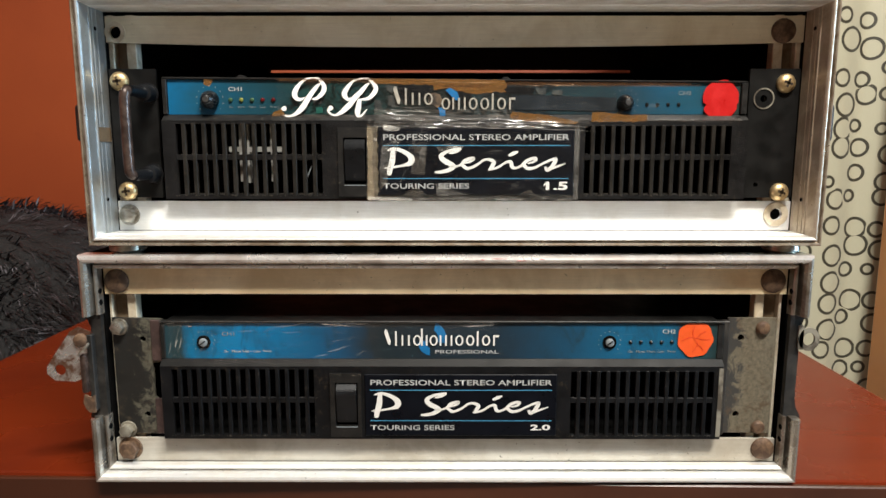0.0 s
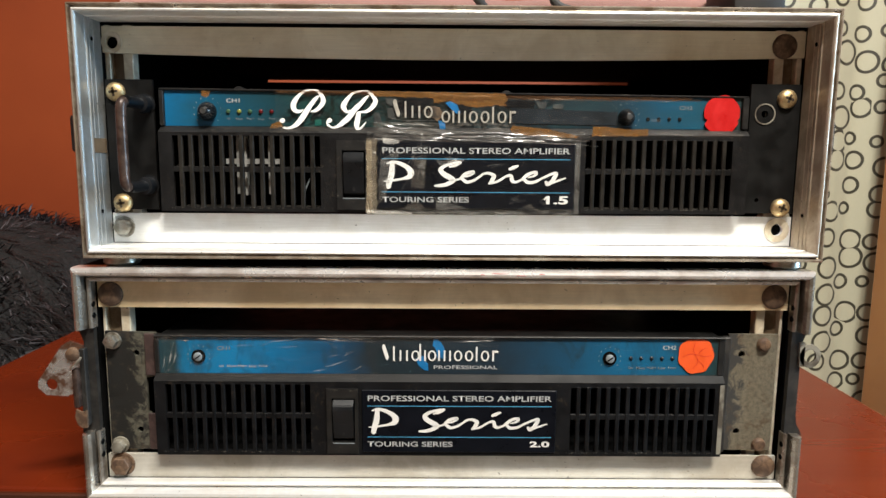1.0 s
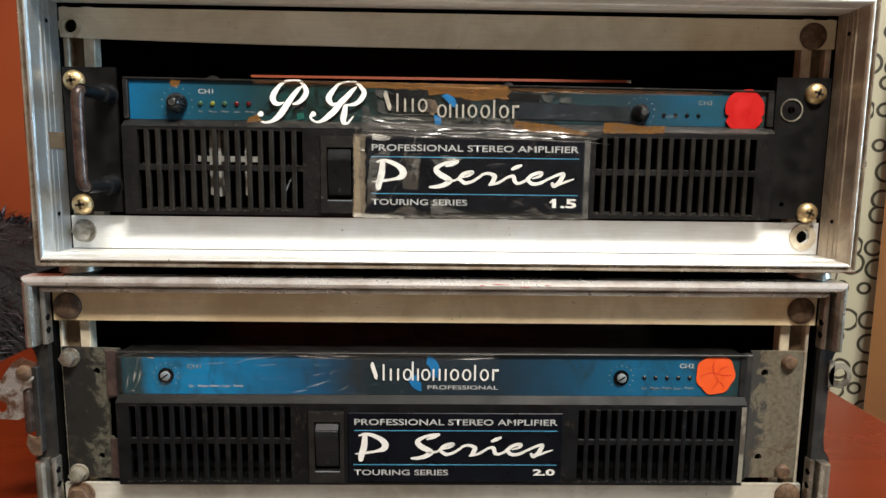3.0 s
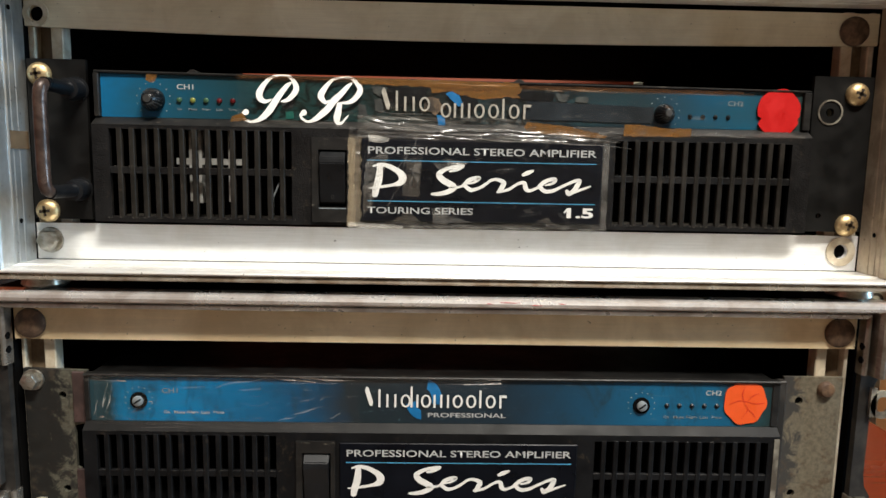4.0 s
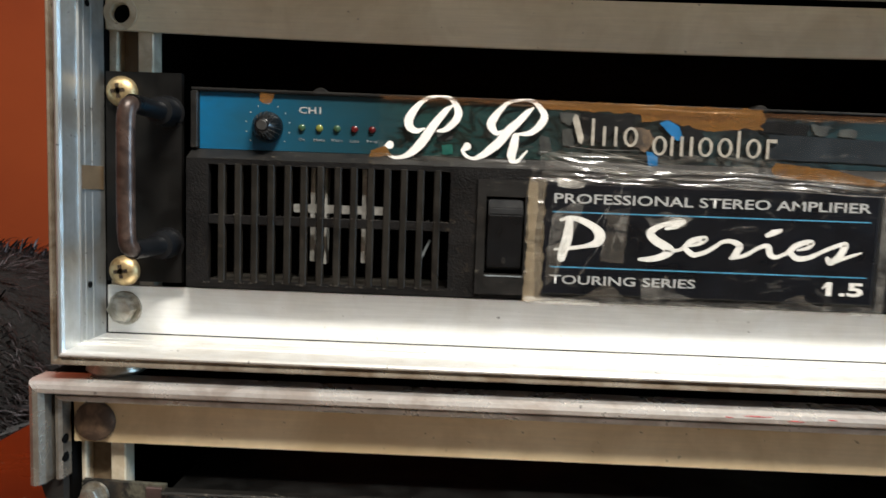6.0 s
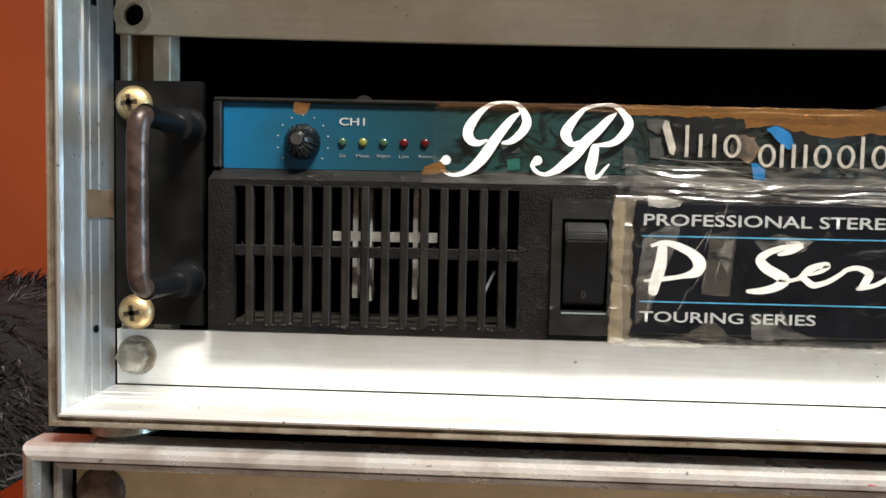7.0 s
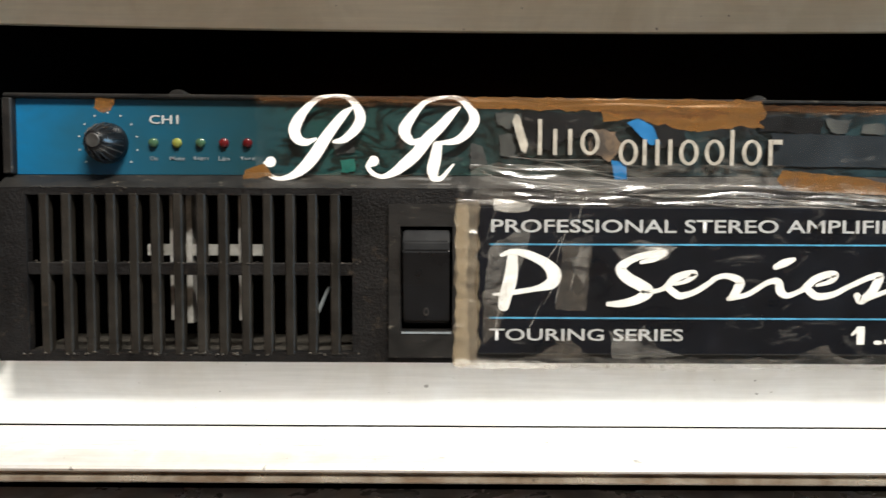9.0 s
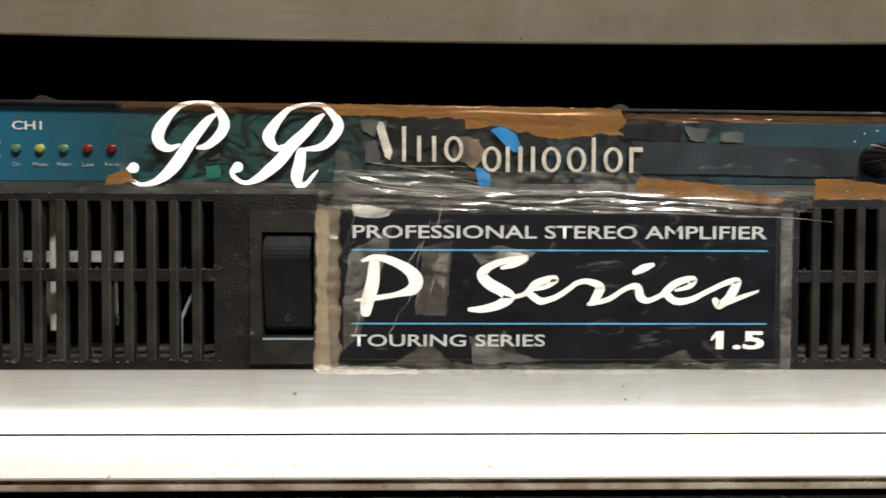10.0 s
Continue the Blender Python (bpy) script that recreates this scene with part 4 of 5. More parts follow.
def brush_script(amp, x, z, y, material):
    """The series name in brush strokes; one unit is 0.1785 mm."""
    u = 0.0001785
    bm = bmesh.new()
    stroke(bm, [(45, 25, 18), (42, 62, 23), (33, 95, 22), (30, 112, 19)], u, x, z, y)
    stroke(bm, [(25, 23, 6), (45, 17, 10), (72, 22, 14), (102, 37, 18), (117, 55, 25), (112, 72, 21), (88, 81, 10), (55, 87, 9), (35, 90, 8), (12, 92, 4)], u, x, z, y)
    stroke(bm, [(308, 18, 12), (290, 28, 12), (268, 35, 6)], u, x, z, y)
    stroke(bm, [(300, 17, 8), (272, 23, 11), (248, 32, 13), (233, 46, 18), (245, 62, 20), (268, 75, 20), (281, 86, 20), (262, 100, 16), (235, 107, 13), (212, 108, 8)], u, x, z, y)
    stroke(bm, [(285, 87, 8), (305, 82, 8), (316, 75, 12), (328, 63, 14), (348, 55, 12), (362, 55, 12), (348, 67, 8), (328, 73, 5)], u, x, z, y)
    stroke(bm, [(314, 78, 12), (333, 92, 13), (345, 92, 11), (365, 85, 10), (388, 70, 9), (398, 62, 9), (418, 58, 10), (440, 67, 15), (437, 80, 16), (428, 95, 13)], u, x, z, y)
    stroke(bm, [(422, 98, 8), (455, 90, 9), (488, 70, 9), (507, 68, 13), (512, 85, 15), (525, 92, 10), (548, 83, 9), (558, 75, 13), (572, 63, 13), (592, 55, 12), (606, 56, 13), (598, 67, 9), (575, 74, 5)], u, x, z, y)
    stroke(bm, [(557, 80, 13), (575, 93, 13), (602, 90, 11), (628, 77, 9), (665, 60, 10), (684, 57, 12), (678, 72, 16), (668, 88, 15), (652, 100, 14), (645, 92, 12)], u, x, z, y)
    stroke(bm, [(660, 98, 8), (692, 85, 8), (720, 75, 4)], u, x, z, y)
    stroke(bm, [(502, 42, 10), (517, 35, 14), (533, 29, 8)], u, x, z, y)
    part("script_lettering", bm, material, amp, "white brush-script series lettering")


def monogram(amp, x, z, y):
    """Two white script capitals, P and R; one unit is 0.1765 mm."""
    u = 0.0001765
    for name in ("P", "R"):
        bm = bmesh.new()
        if name == "P":
            stroke(bm, [(159, 36, 5), (145, 47, 14), (125, 71, 18), (108, 95, 21), (88, 125, 22), (68, 146, 18), (48, 158, 11), (25, 162, 7), (7, 152, 8), (3, 139, 9), (13, 132, 19)], u, x, z, y)
            stroke(bm, [(94, 91, 5), (78, 97, 12), (63, 92, 18), (56, 77, 21), (63, 57, 19), (82, 33, 12), (102, 19, 8), (128, 15, 6), (156, 20, 10), (174, 48, 18), (168, 70, 18), (146, 91, 13), (127, 96, 6)], u, x, z, y)
        else:
            stroke(bm, [(351, 35, 5), (337, 47, 14), (318, 68, 18), (295, 90, 21), (274, 117, 21), (255, 134, 20), (236, 149, 15), (214, 158, 8), (196, 152, 8), (188, 140, 9), (198, 130, 19)], u, x, z, y)
            stroke(bm, [(281, 91, 5), (266, 96, 12), (253, 77, 21), (262, 57, 18), (278, 37, 12), (295, 23, 8), (328, 17, 6), (355, 22, 10), (378, 50, 17), (370, 73, 18), (347, 93, 13), (312, 98, 5)], u, x, z, y)
            stroke(bm, [(312, 103, 17), (308, 128, 21), (304, 146, 21), (308, 161, 14), (320, 160, 8), (333, 145, 6), (341, 136, 3)], u, x, z, y)
        part("monogram_letter", bm, VINYL, amp, "white vinyl script capital letter")


def dots(amp, x, z, r, y, count=11):
    """Scale dots round a control."""
    bm = bmesh.new()
    for i in range(count):
        a = math.radians(-130 + 260 * i / (count - 1))
        plate(bm, circle_points(x + r * math.sin(a), z + r * math.cos(a), 0.00030, 8), [], y, y + 0.0002)
    part("scale_dots", bm, PRINT_GREY, amp)


def knob(amp, x, z, r, y, depth):
    bm = turned(bmesh.new(), x, z, [(r * 0.40, y - depth), (r * 0.47, y - depth * 0.97), (r * 0.78, y - depth * 0.55), (r * 0.98, y - 0.0022), (r, y - 0.0010), (r, y)], 30)
    k = part("knob", bm, BLACK_GLOSS, amp, "black fluted volume knob", True)
    cap = turned(bmesh.new(), x, z, [(r * 0.30, y - depth - 0.0002), (r * 0.36, y - depth + 0.0001)], 20)
    part("cap", cap, KNOB_GREY, k, "dull grey knob face", True)
    # ribs in a paler grey, their lit edges put into the colour
    for i in range(18):
        a = 2 * math.pi * i / 18
        rib = bmesh.new()
        rows = []
        for rr, yy, up in ((0.47, y - depth * 0.97, 0.0001), (0.78, y - depth * 0.55, 0.00035), (0.98, y - 0.0022, 0.0001)):
            rows.append([rib.verts.new((d, yy - h, r * rr + h)) for d, h in ((-0.00020, -0.0002), (0.0, up), (0.00020, -0.0002))])
        for lo, hi in zip(rows, rows[1:]):
            for c in range(3):
                rib.faces.new((lo[c], lo[(c + 1) % 3], hi[(c + 1) % 3], hi[c]))
        rib.faces.new(rows[0])
        rib.faces.new(rows[-1])
        bmesh.ops.rotate(rib, verts=rib.verts, cent=(0, 0, 0), matrix=Matrix.Rotation(a, 3, "Y"))
        bmesh.ops.translate(rib, verts=rib.verts, vec=(x, 0, z))
        part("rib", rib, KNOB_GREY, k)


def amplifier(label, strip, left, right, shift, upper):
    """A two-unit power amplifier: printed strip above, vents, switch and name plate below."""
    sf = -0.0016 if upper else -0.0034
    amp = thing("amplifier", (0, 0.12, 0.2065), label, "amplifier", "rack amplifiers")
    part("chassis", boxed(left + 0.004, right - 0.004, 0.030, 0.30, 0.2085, 0.2905, bevel=0.001), BLACK_DULL, amp)
    # dust colour only above; the lower floor is blacked to stay dim between slats
    part("chassis_base", boxed(left + 0.004, right - 0.004, -0.0048, 0.30, 0.2066, 0.2083), DUST if upper else BLACK_DULL, amp, "dusty floor of the chassis")
    part("chassis_lid", boxed(left + 0.002, right - 0.002, -0.0015, 0.30, 0.2910, 0.2930, bevel=0.0005), BLACK_PAINT, amp)
    face_mat = BLACK_GRAIN if upper else BLACK_DIM
    gl, gr = -0.1952 + shift, 0.0914 + shift
    # face with openings for vents and switch
    face = bmesh.new()
    holes = [rect(gl, gl + 0.1022, 0.2098, 0.2590), rect(gr, gr + 0.1022, 0.2098, 0.2575), rect(-0.0777 + shift, -0.0618 + shift, 0.2170, 0.2493)]
    plate(face, rect(left, right, 0.2065, 0.2612), holes, -0.0080, -0.0050)
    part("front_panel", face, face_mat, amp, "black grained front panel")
    ledge = bmesh.new()
    for y0, z0, y1, z1 in ((-0.0080, 0.2613, sf, 0.2655),):
        vs = [ledge.verts.new(c) for c in ((left, y0, z0), (right, y0, z0), (right, y1, z1), (left, y1, z1), (left, 0.0015, z0), (right, 0.0015, z0), (right, 0.0015, z1), (left, 0.0015, z1))]
        for f in ((0, 1, 2, 3), (4, 5, 6, 7), (0, 1, 5, 4), (3, 2, 6, 7), (0, 3, 7, 4), (1, 2, 6, 5)):
            ledge.faces.new([vs[i] for i in f])
    part("ledge", ledge, BLACK_RUBBED if upper else BLACK_PAINT, amp, "dusty sloping ledge")
    part("top_lip", boxed(left, right, -0.0034 if upper else -0.0052, 0.0, 0.2922, 0.2938, bevel=0.0005), BLACK_RUBBED, amp, "rubbed upper edge")
    part("printed_strip", boxed(left + 0.0032, right - 0.0045, sf, 0.0010, 0.2657, 0.2920), strip, amp, "blue printed control strip")
    for xa, w in ((left, 0.0030), (right - 0.0043, 0.0043)):
        part("strip_end", boxed(xa, xa + w, -0.0040, 0.0, 0.2657, 0.2920, bevel=0.0004), BLACK_RUBBED, amp)
    slat = SLAT_BLACK if upper else BLACK_DIM
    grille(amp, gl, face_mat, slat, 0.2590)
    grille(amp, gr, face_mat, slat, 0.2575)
    dust_crumbs(amp, gl, 7)
    dust_crumbs(amp, gr, 8)
    # rocker switch in a raised bezel
    sx = shift
    bez = plate(bmesh.new(), rect(-0.0815 + sx, -0.0592 + sx, 0.2084, 0.2565), [rect(-0.0779 + sx, -0.0616 + sx, 0.2168, 0.2495)], -0.0095, -0.0079)
    sw = part("power_switch", bez, BLACK_RUBBED, amp, "black rocker power switch in a raised bezel")
    rock = bmesh.new()
    xs = (-0.0769 + sx, -0.0626 + sx)
    prof = [(-0.0055, 0.2178), (-0.0085, 0.2195), (-0.0100, 0.2310), (-0.0128, 0.2420), (-0.0120, 0.2448), (-0.0085, 0.2486), (0.0, 0.2486), (0.0, 0.2178)]
    ra = [[rock.verts.new((x, y, z)) for y, z in prof] for x in xs]
    for i in range(len(prof)):
        j = (i + 1) % len(prof)
        rock.faces.new((ra[0][i], ra[0][j], ra[1][j], ra[1][i]))
    rock.faces.new(ra[0])
    rock.faces.new(ra[1])
    bmesh.ops.bevel(rock, geom=list(rock.edges), offset=0.0005, segments=2, affect="EDGES")
    part("rocker", rock, BLACK_GLOSS, sw, "glossy black rocker")
    ring = plate(bmesh.new(), circle_points(-0.0698 + sx, 0.2228, 0.0008, 14, 0.0013), [circle_points(-0.0698 + sx, 0.2228, 0.0005, 12, 0.0009)], -0.0092, -0.0091)
    part("off_mark", ring, STEEL_DARK, sw)
    part("switch_edge", boxed(-0.0775 + sx, -0.0620 + sx, -0.0098, -0.0092, 0.2160, 0.2166), PRINT_DIM, sw)
    # name plate
    lx = -0.0023 if upper else -0.0125 + 0.008
    ln = part("name_plate", boxed(-0.0515 + lx, 0.0860 + lx, -0.0092, -0.0081, 0.2095, 0.2557, bevel=0.0004), LABEL_BLACK, amp, "black printed name plate")
    y = -0.0094
    writing("PROFESSIONAL STEREO AMPLIFIER", -0.0474 + lx, 0.0826 + lx, 0.2477, 0.2518, y, PRINT_GREY, ln)
    writing("TOURING SERIES", -0.0478 + lx, 0.0128 + lx, 0.2139, 0.2177, y, PRINT_GREY, ln)
    bm = bmesh.new()
    for dz in (0.2438, 0.2208):
        box(bm, -0.0478 + lx, 0.0828 + lx, y, y + 0.0001, dz, dz + 0.0005)
    part("rule", bm, LINE_BLUE, ln, "thin blue printed rules")
    brush_script(ln, -0.0487 + lx, 0.2448, y, PRINT_WHITE)
    # controls
    ys = sf - 0.0002
    return amp, ln, lx, y, ys


def creases(amp, rng, count, xa, xb, za, zb, y, length, tilt, width, material, label):
    """Scattered strokes painting the glints of a film's pleats, drawn out along one direction."""
    for k in range(count):
        bm = bmesh.new()
        x, z, a = rng.uniform(xa, xb), rng.uniform(za, zb), tilt + rng.uniform(-0.16, 0.16)
        n = length * rng.uniform(0.4, 1.2) / 0.0001
        c, s, w = math.cos(a), -math.sin(a), width * rng.uniform(0.4, 1.2) / 0.0001
        bend = rng.uniform(-0.05, 0.05) * n
        stroke(bm, [(0, 0, 0.3 * w), (n * c * 0.3 + bend * s, n * s * 0.3 - bend * c, w), (n * c * 0.7, n * s * 0.7, 0.6 * w), (n * c, n * s, 0.2 * w)], 0.0001, x, z, y - 0.0002 * rng.random())
        part("crease_glint", bm, material, amp, label)


def upper_amplifier():
    amp, ln, lx, y, ys = amplifier("black rack amplifier with a taped blue strip and worn handle", BLUE_UPPER, -0.2046, 0.2050, 0.0, True)
    writing("1.5", 0.0668 + lx, 0.0822 + lx, 0.2130, 0.2188, y, PRINT_WHITE, ln, weight=0.032)
    part("numeral_flag", plate(bmesh.new(), [(0.0652 + lx, 0.2166), (0.0670 + lx, 0.2188), (0.0672 + lx, 0.2172), (0.0652 + lx, 0.2156)], [], y - 0.00002, y + 0.00003), PRINT_WHITE, ln)
    # ears
    for xa, xb, name in ((-0.2412, -0.2086, "left"), (0.2060, 0.2408, "right")):
        holes = [circle_points(0.2164, 0.2765, 0.0024, 14), circle_points(0.2150, 0.2165, 0.0016, 14)] if name == "right" else []
        part("rack_ear", plate(bmesh.new(), rect(xa, xb, 0.2072, 0.2968), holes, -0.0032, -0.0006), BLACK_PAINT, amp, "scuffed black mounting ear")
    part("washer_mark", plate(bmesh.new(), circle_points(0.2164, 0.2765, 0.0073, 28), [circle_points(0.2164, 0.2765, 0.0064, 28)], -0.0038, -0.0033), STEEL_PALE, amp, "rubbed ring where a handle was")
    for x, z in ((-0.2338, 0.2882), (-0.2332, 0.2118), (0.2308, 0.2868), (0.2318, 0.2112)):
        bolt("screw", x, z, -0.0033, 0.0066, "cross", BRASS, parent=amp, label="brassy cross-head rack screw")
    # bowed handle on two posts
    h = part("handle", tube(bmesh.new(), curve_through([(-0.2147, -0.0280, 0.2800), (-0.2150, -0.0345, 0.2793), (-0.2155, -0.0365, 0.2755), (-0.2157, -0.0368, 0.2650), (-0.2157, -0.0368, 0.2520), (-0.2157, -0.0368, 0.2390), (-0.2155, -0.0365, 0.2285), (-0.2150, -0.0345, 0.2247), (-0.2147, -0.0280, 0.2240)], 5), 0.0034, 12), BROWN_BAR, amp, "worn brown metal carrying handle", True)
    for z in (0.2800, 0.2240):
        part("post", turned(bmesh.new(), -0.2146, z, [(0.0036, -0.0340), (0.0038, -0.012), (0.0058, -0.0115), (0.0062, -0.0036), (0.0074, -0.0034), (0.0074, -0.0030)], 18), BLACK_GLOSS, h, "black handle post", True)
    # left controls
    knob(amp, -0.1719, 0.2756, 0.0065, ys, 0.0095)
    dots(amp, -0.1720, 0.2758, 0.0095, ys)
    writing("CH1", -0.1587, -0.1493, 0.2818, 0.2846, ys, PRINT_GREY, amp)
    for i, (m, word) in enumerate(((LED_GREEN, "On"), (LED_YELLOW, "Mute"), (LED_GREEN, "Sign"), (LED_RED, "Lim"), (LED_RED, "Temp"))):
        x = -0.1574 + 0.00752 * i
        part("indicator_lamp", turned(bmesh.new(), x, 0.2758, [(0.0006, ys - 0.0013), (0.0013, ys - 0.0009), (0.0016, ys)], 16), m, amp, "small unlit indicator lamp", True)
        w = 0.00060 * len(word)
        writing(word, x - w, x + w, 0.2702, 0.2715, ys, PRINT_DIM, amp)
    # right controls
    knob(amp, 0.1200, 0.2735, 0.0058, ys, 0.009)
    dots(amp, 0.1200, 0.2740, 0.0092, ys)
    writing("CH2", 0.1570, 0.1662, 0.2790, 0.2818, ys, PRINT_DIM, amp)
    for i in range(4):
        part("indicator_lamp", turned(bmesh.new(), 0.1355 + 0.0074 * i, 0.2725, [(0.0006, ys - 0.0010), (0.0014, ys)], 14), BLACK_GLOSS, amp, "small dark indicator lamp", True)
    monogram(amp, -0.1216, 0.2930, -0.0042)
    brand_mark(amp, -0.0440, 0.2722, 0.0900, 0.0132, -0.0034, PRINT_WARM, 0.0032)
    for x in (-0.1500, 0.0360):
        part("lid_screw", turned(bmesh.new(), x, 0.2926, [(0.0030, -0.0010), (0.0036, 0.0), (0.0036, 0.006)], 16), STEEL_DARK, amp, "", True)
    # silver heat-sink ends behind the vent
    bm = boxed(-0.1610, -0.1222, 0.0006, 0.0020, 0.2396, 0.2432)
    for x, z0, z1 in ((-0.1525, 0.2185, 0.2600), (-0.1472, 0.2175, 0.2600), (-0.1302, 0.2185, 0.2600)):
        box(bm, x - 0.0009, x + 0.0009, 0.0, 0.0060, z0, z1)
    part("heat_sink", bm, SILVER, amp, "bare silver heat-sink fins")
    part("loose_wire", tube(bmesh.new(), [(-0.1052, -0.0030, 0.2110), (-0.1048, -0.0040, 0.2215), (-0.1010, -0.0040, 0.2300)], 0.0006, 6), PRINT_DIM, amp)
    # tapes and stickers
    st = []
    for i in range(80):
        a = 2 * math.pi * i / 80
        k = 1 + 0.03 * math.cos(5 * a) + 0.03 * noise.noise(Vector((3 * math.cos(a), 3 * math.sin(a), 1))) - 0.20 * math.exp(-((a - 3.45) / 0.10) ** 2) - 0.14 * math.exp(-((a - 6.0) / 0.10) ** 2)
        st.append((min(0.1868 + 0.0130 * k * math.cos(a), 0.1990), 0.2756 + 0.0136 * k * math.sin(a)))
    part("sticker", plate(bmesh.new(), st, [], -0.0030, -0.0024), RED_STICKER, amp, "round red sticker with torn notches on the blue strip")
    # torn print under the tape
    for corners, m, label, rag in (
        ([(-0.0395, 0.2885), (-0.0170, 0.2885), (-0.0165, 0.2800), (-0.0250, 0.2790), (-0.0300, 0.2745), (-0.0400, 0.2770)], PAPER_BLACK, "torn black print", 0.0012),
        ([(-0.0480, 0.2880), (-0.0400, 0.2878), (-0.0395, 0.2835), (-0.0440, 0.2822), (-0.0475, 0.2845)], PAPER_GREY, "bared grey paper", 0.0010),
        ([(-0.0470, 0.2800), (-0.0420, 0.2805), (-0.0415, 0.2720), (-0.0465, 0.2725)], PAPER_GREY, "bared grey paper", 0.0012),
        ([(-0.0560, 0.2770), (-0.0525, 0.2760), (-0.0505, 0.2690), (-0.0560, 0.2680)], PAPER_GREY, "bared grey paper", 0.0010),
        ([(-0.0175, 0.2820), (-0.0105, 0.2815), (-0.0070, 0.2760), (-0.0110, 0.2705), (-0.0185, 0.2725)], PAPER_TAN, "bared tan paper", 0.0014),
        ([(-0.0020, 0.2855), (0.0120, 0.2835), (0.0130, 0.2760), (0.0010, 0.2750)], PAPER_BLACK, "torn black print", 0.0010),
        ([(0.0400, 0.2815), (0.1140, 0.2790), (0.1140, 0.2680), (0.0400, 0.2690)], PAPER_SLATE, "slate-grey bared strip", 0.0004),
        ([(0.0350, 0.2880), (0.0560, 0.2870), (0.0555, 0.2816), (0.0360, 0.2818)], PAPER_BLACK, "torn black print", 0.0008),
        ([(0.0570, 0.2868), (0.0650, 0.2866), (0.0640, 0.2822), (0.0585, 0.2820)], PAPER_GREY, "bared grey paper", 0.0012),
        ([(0.0690, 0.2850), (0.0750, 0.2850), (0.0755, 0.2818), (0.0685, 0.2818)], PAPER_GREY, "bared grey paper", 0.0012),
        ([(-0.0975, 0.2705), (-0.0930, 0.2708), (-0.0928, 0.2668), (-0.0972, 0.2666)], PRINT_TEAL, "bright teal patch of print", 0.0006),
        ([(-0.1000, 0.2770), (-0.0935, 0.2775), (-0.0925, 0.2735), (-0.0990, 0.2730)], PAPER_GREY, "rubbed print", 0.0014),
    ):
        part("torn_print", scrap(corners, -0.0019 - 0.00005 * len(corners), len(amp.children), rag), m, amp, label)
    part("clear_tape", sheet(bmesh.new(), -0.0610, 0.0865, 0.2055, 0.2585, -0.0100, 120, 46, 0.0005, 2, 0.0022), TAPE_CLEAR, amp, "creased clear packing tape over the name plate", True)
    part("clear_tape", sheet(bmesh.new(), -0.1240, 0.0960, 0.2670, 0.2920, -0.0036, 180, 34, 0.0005, 9, 0.0016), TAPE_CLEAR, amp, "creased clear packing tape over the strip", True)
    part("clear_tape", sheet(bmesh.new(), 0.0960, 0.1720, 0.2665, 0.2915, -0.0036, 90, 30, 0.0003, 15, 0.0016), TAPE_CLEAR, amp, "creased clear tape over the strip", True)
    part("yellowed_tape", sheet(bmesh.new(), -0.0608, -0.0535, 0.2062, 0.2575, -0.0103, 10, 46, 0.0012, 4, 0.0016), TAPE_OLD, amp, "yellowed tape edge", True)
    # brown parcel tape, torn
    for corners, y, m, label, rag in (
        ([(-0.1230, 0.2928), (-0.0560, 0.2936), (-0.0555, 0.2918), (-0.0900, 0.2914), (-0.1220, 0.2916)], -0.0046, TAPE_DARKBROWN, "dark brown tape along the top edge", 0.0008),
        ([(-0.0570, 0.2936), (0.0345, 0.2930), (0.0370, 0.2880), (0.0340, 0.2845), (0.0360, 0.2825), (0.0300, 0.2835), (0.0150, 0.2812), (0.0030, 0.2840), (-0.0050, 0.2862), (-0.0140, 0.2850), (-0.0150, 0.2885), (-0.0550, 0.2895)], -0.0047, TAPE_BROWN, "torn brown tape along the top edge", 0.0009),
        ([(-0.0160, 0.2890), (0.0260, 0.2890), (0.0180, 0.2862), (-0.0060, 0.2868)], -0.0050, TAPE_DARKBROWN, "second layer of brown tape", 0.0012),
        ([(0.0360, 0.2915), (0.1650, 0.2915), (0.1650, 0.2895), (0.0360, 0.2892)], -0.0044, TAPE_DARKBROWN, "dark brown tape along the top edge", 0.0005),
        ([(0.0400, 0.2672), (0.0640, 0.2650), (0.0860, 0.2600), (0.0840, 0.2588), (0.0410, 0.2612), (0.0385, 0.2640)], -0.0092, TAPE_BROWN, "torn strip of brown tape", 0.0005),
        ([(0.0955, 0.2668), (0.1040, 0.2668), (0.1180, 0.2650), (0.1340, 0.2652), (0.1340, 0.2605), (0.0950, 0.2603)], -0.0092, TAPE_BROWN, "torn strip of brown tape", 0.0006),
        ([(-0.1750, 0.2920), (-0.1690, 0.2918), (-0.1700, 0.2880), (-0.1730, 0.2872), (-0.1752, 0.2890)], -0.0032, TAPE_BROWN, "scrap of brown tape", 0.0006),
        ([(-0.1270, 0.2672), (-0.1210, 0.2690), (-0.1180, 0.2650), (-0.1280, 0.2640)], -0.0050, TAPE_BROWN, "scrap of brown tape", 0.0006),
    ):
        part("brown_tape", scrap(corners, y, len(amp.children), rag), m, amp, label)
    # folds in the tapes
    rng = random.Random(11)
    part("folded_tape", folds(bmesh.new(), -0.0600, 0.0930, 0.2562, 0.2625, -0.0118, 150, 30, 0.0011, 0.0030, 3, 0.04), TAPE_FOLD, amp, "tape folded into shiny creases")
    part("folded_tape", folds(bmesh.new(), -0.0560, 0.0420, 0.2622, 0.2690, -0.0062, 150, 30, 0.0010, 0.0032, 8, 0.16), TAPE_FOLD, amp, "tape folded into shiny creases")
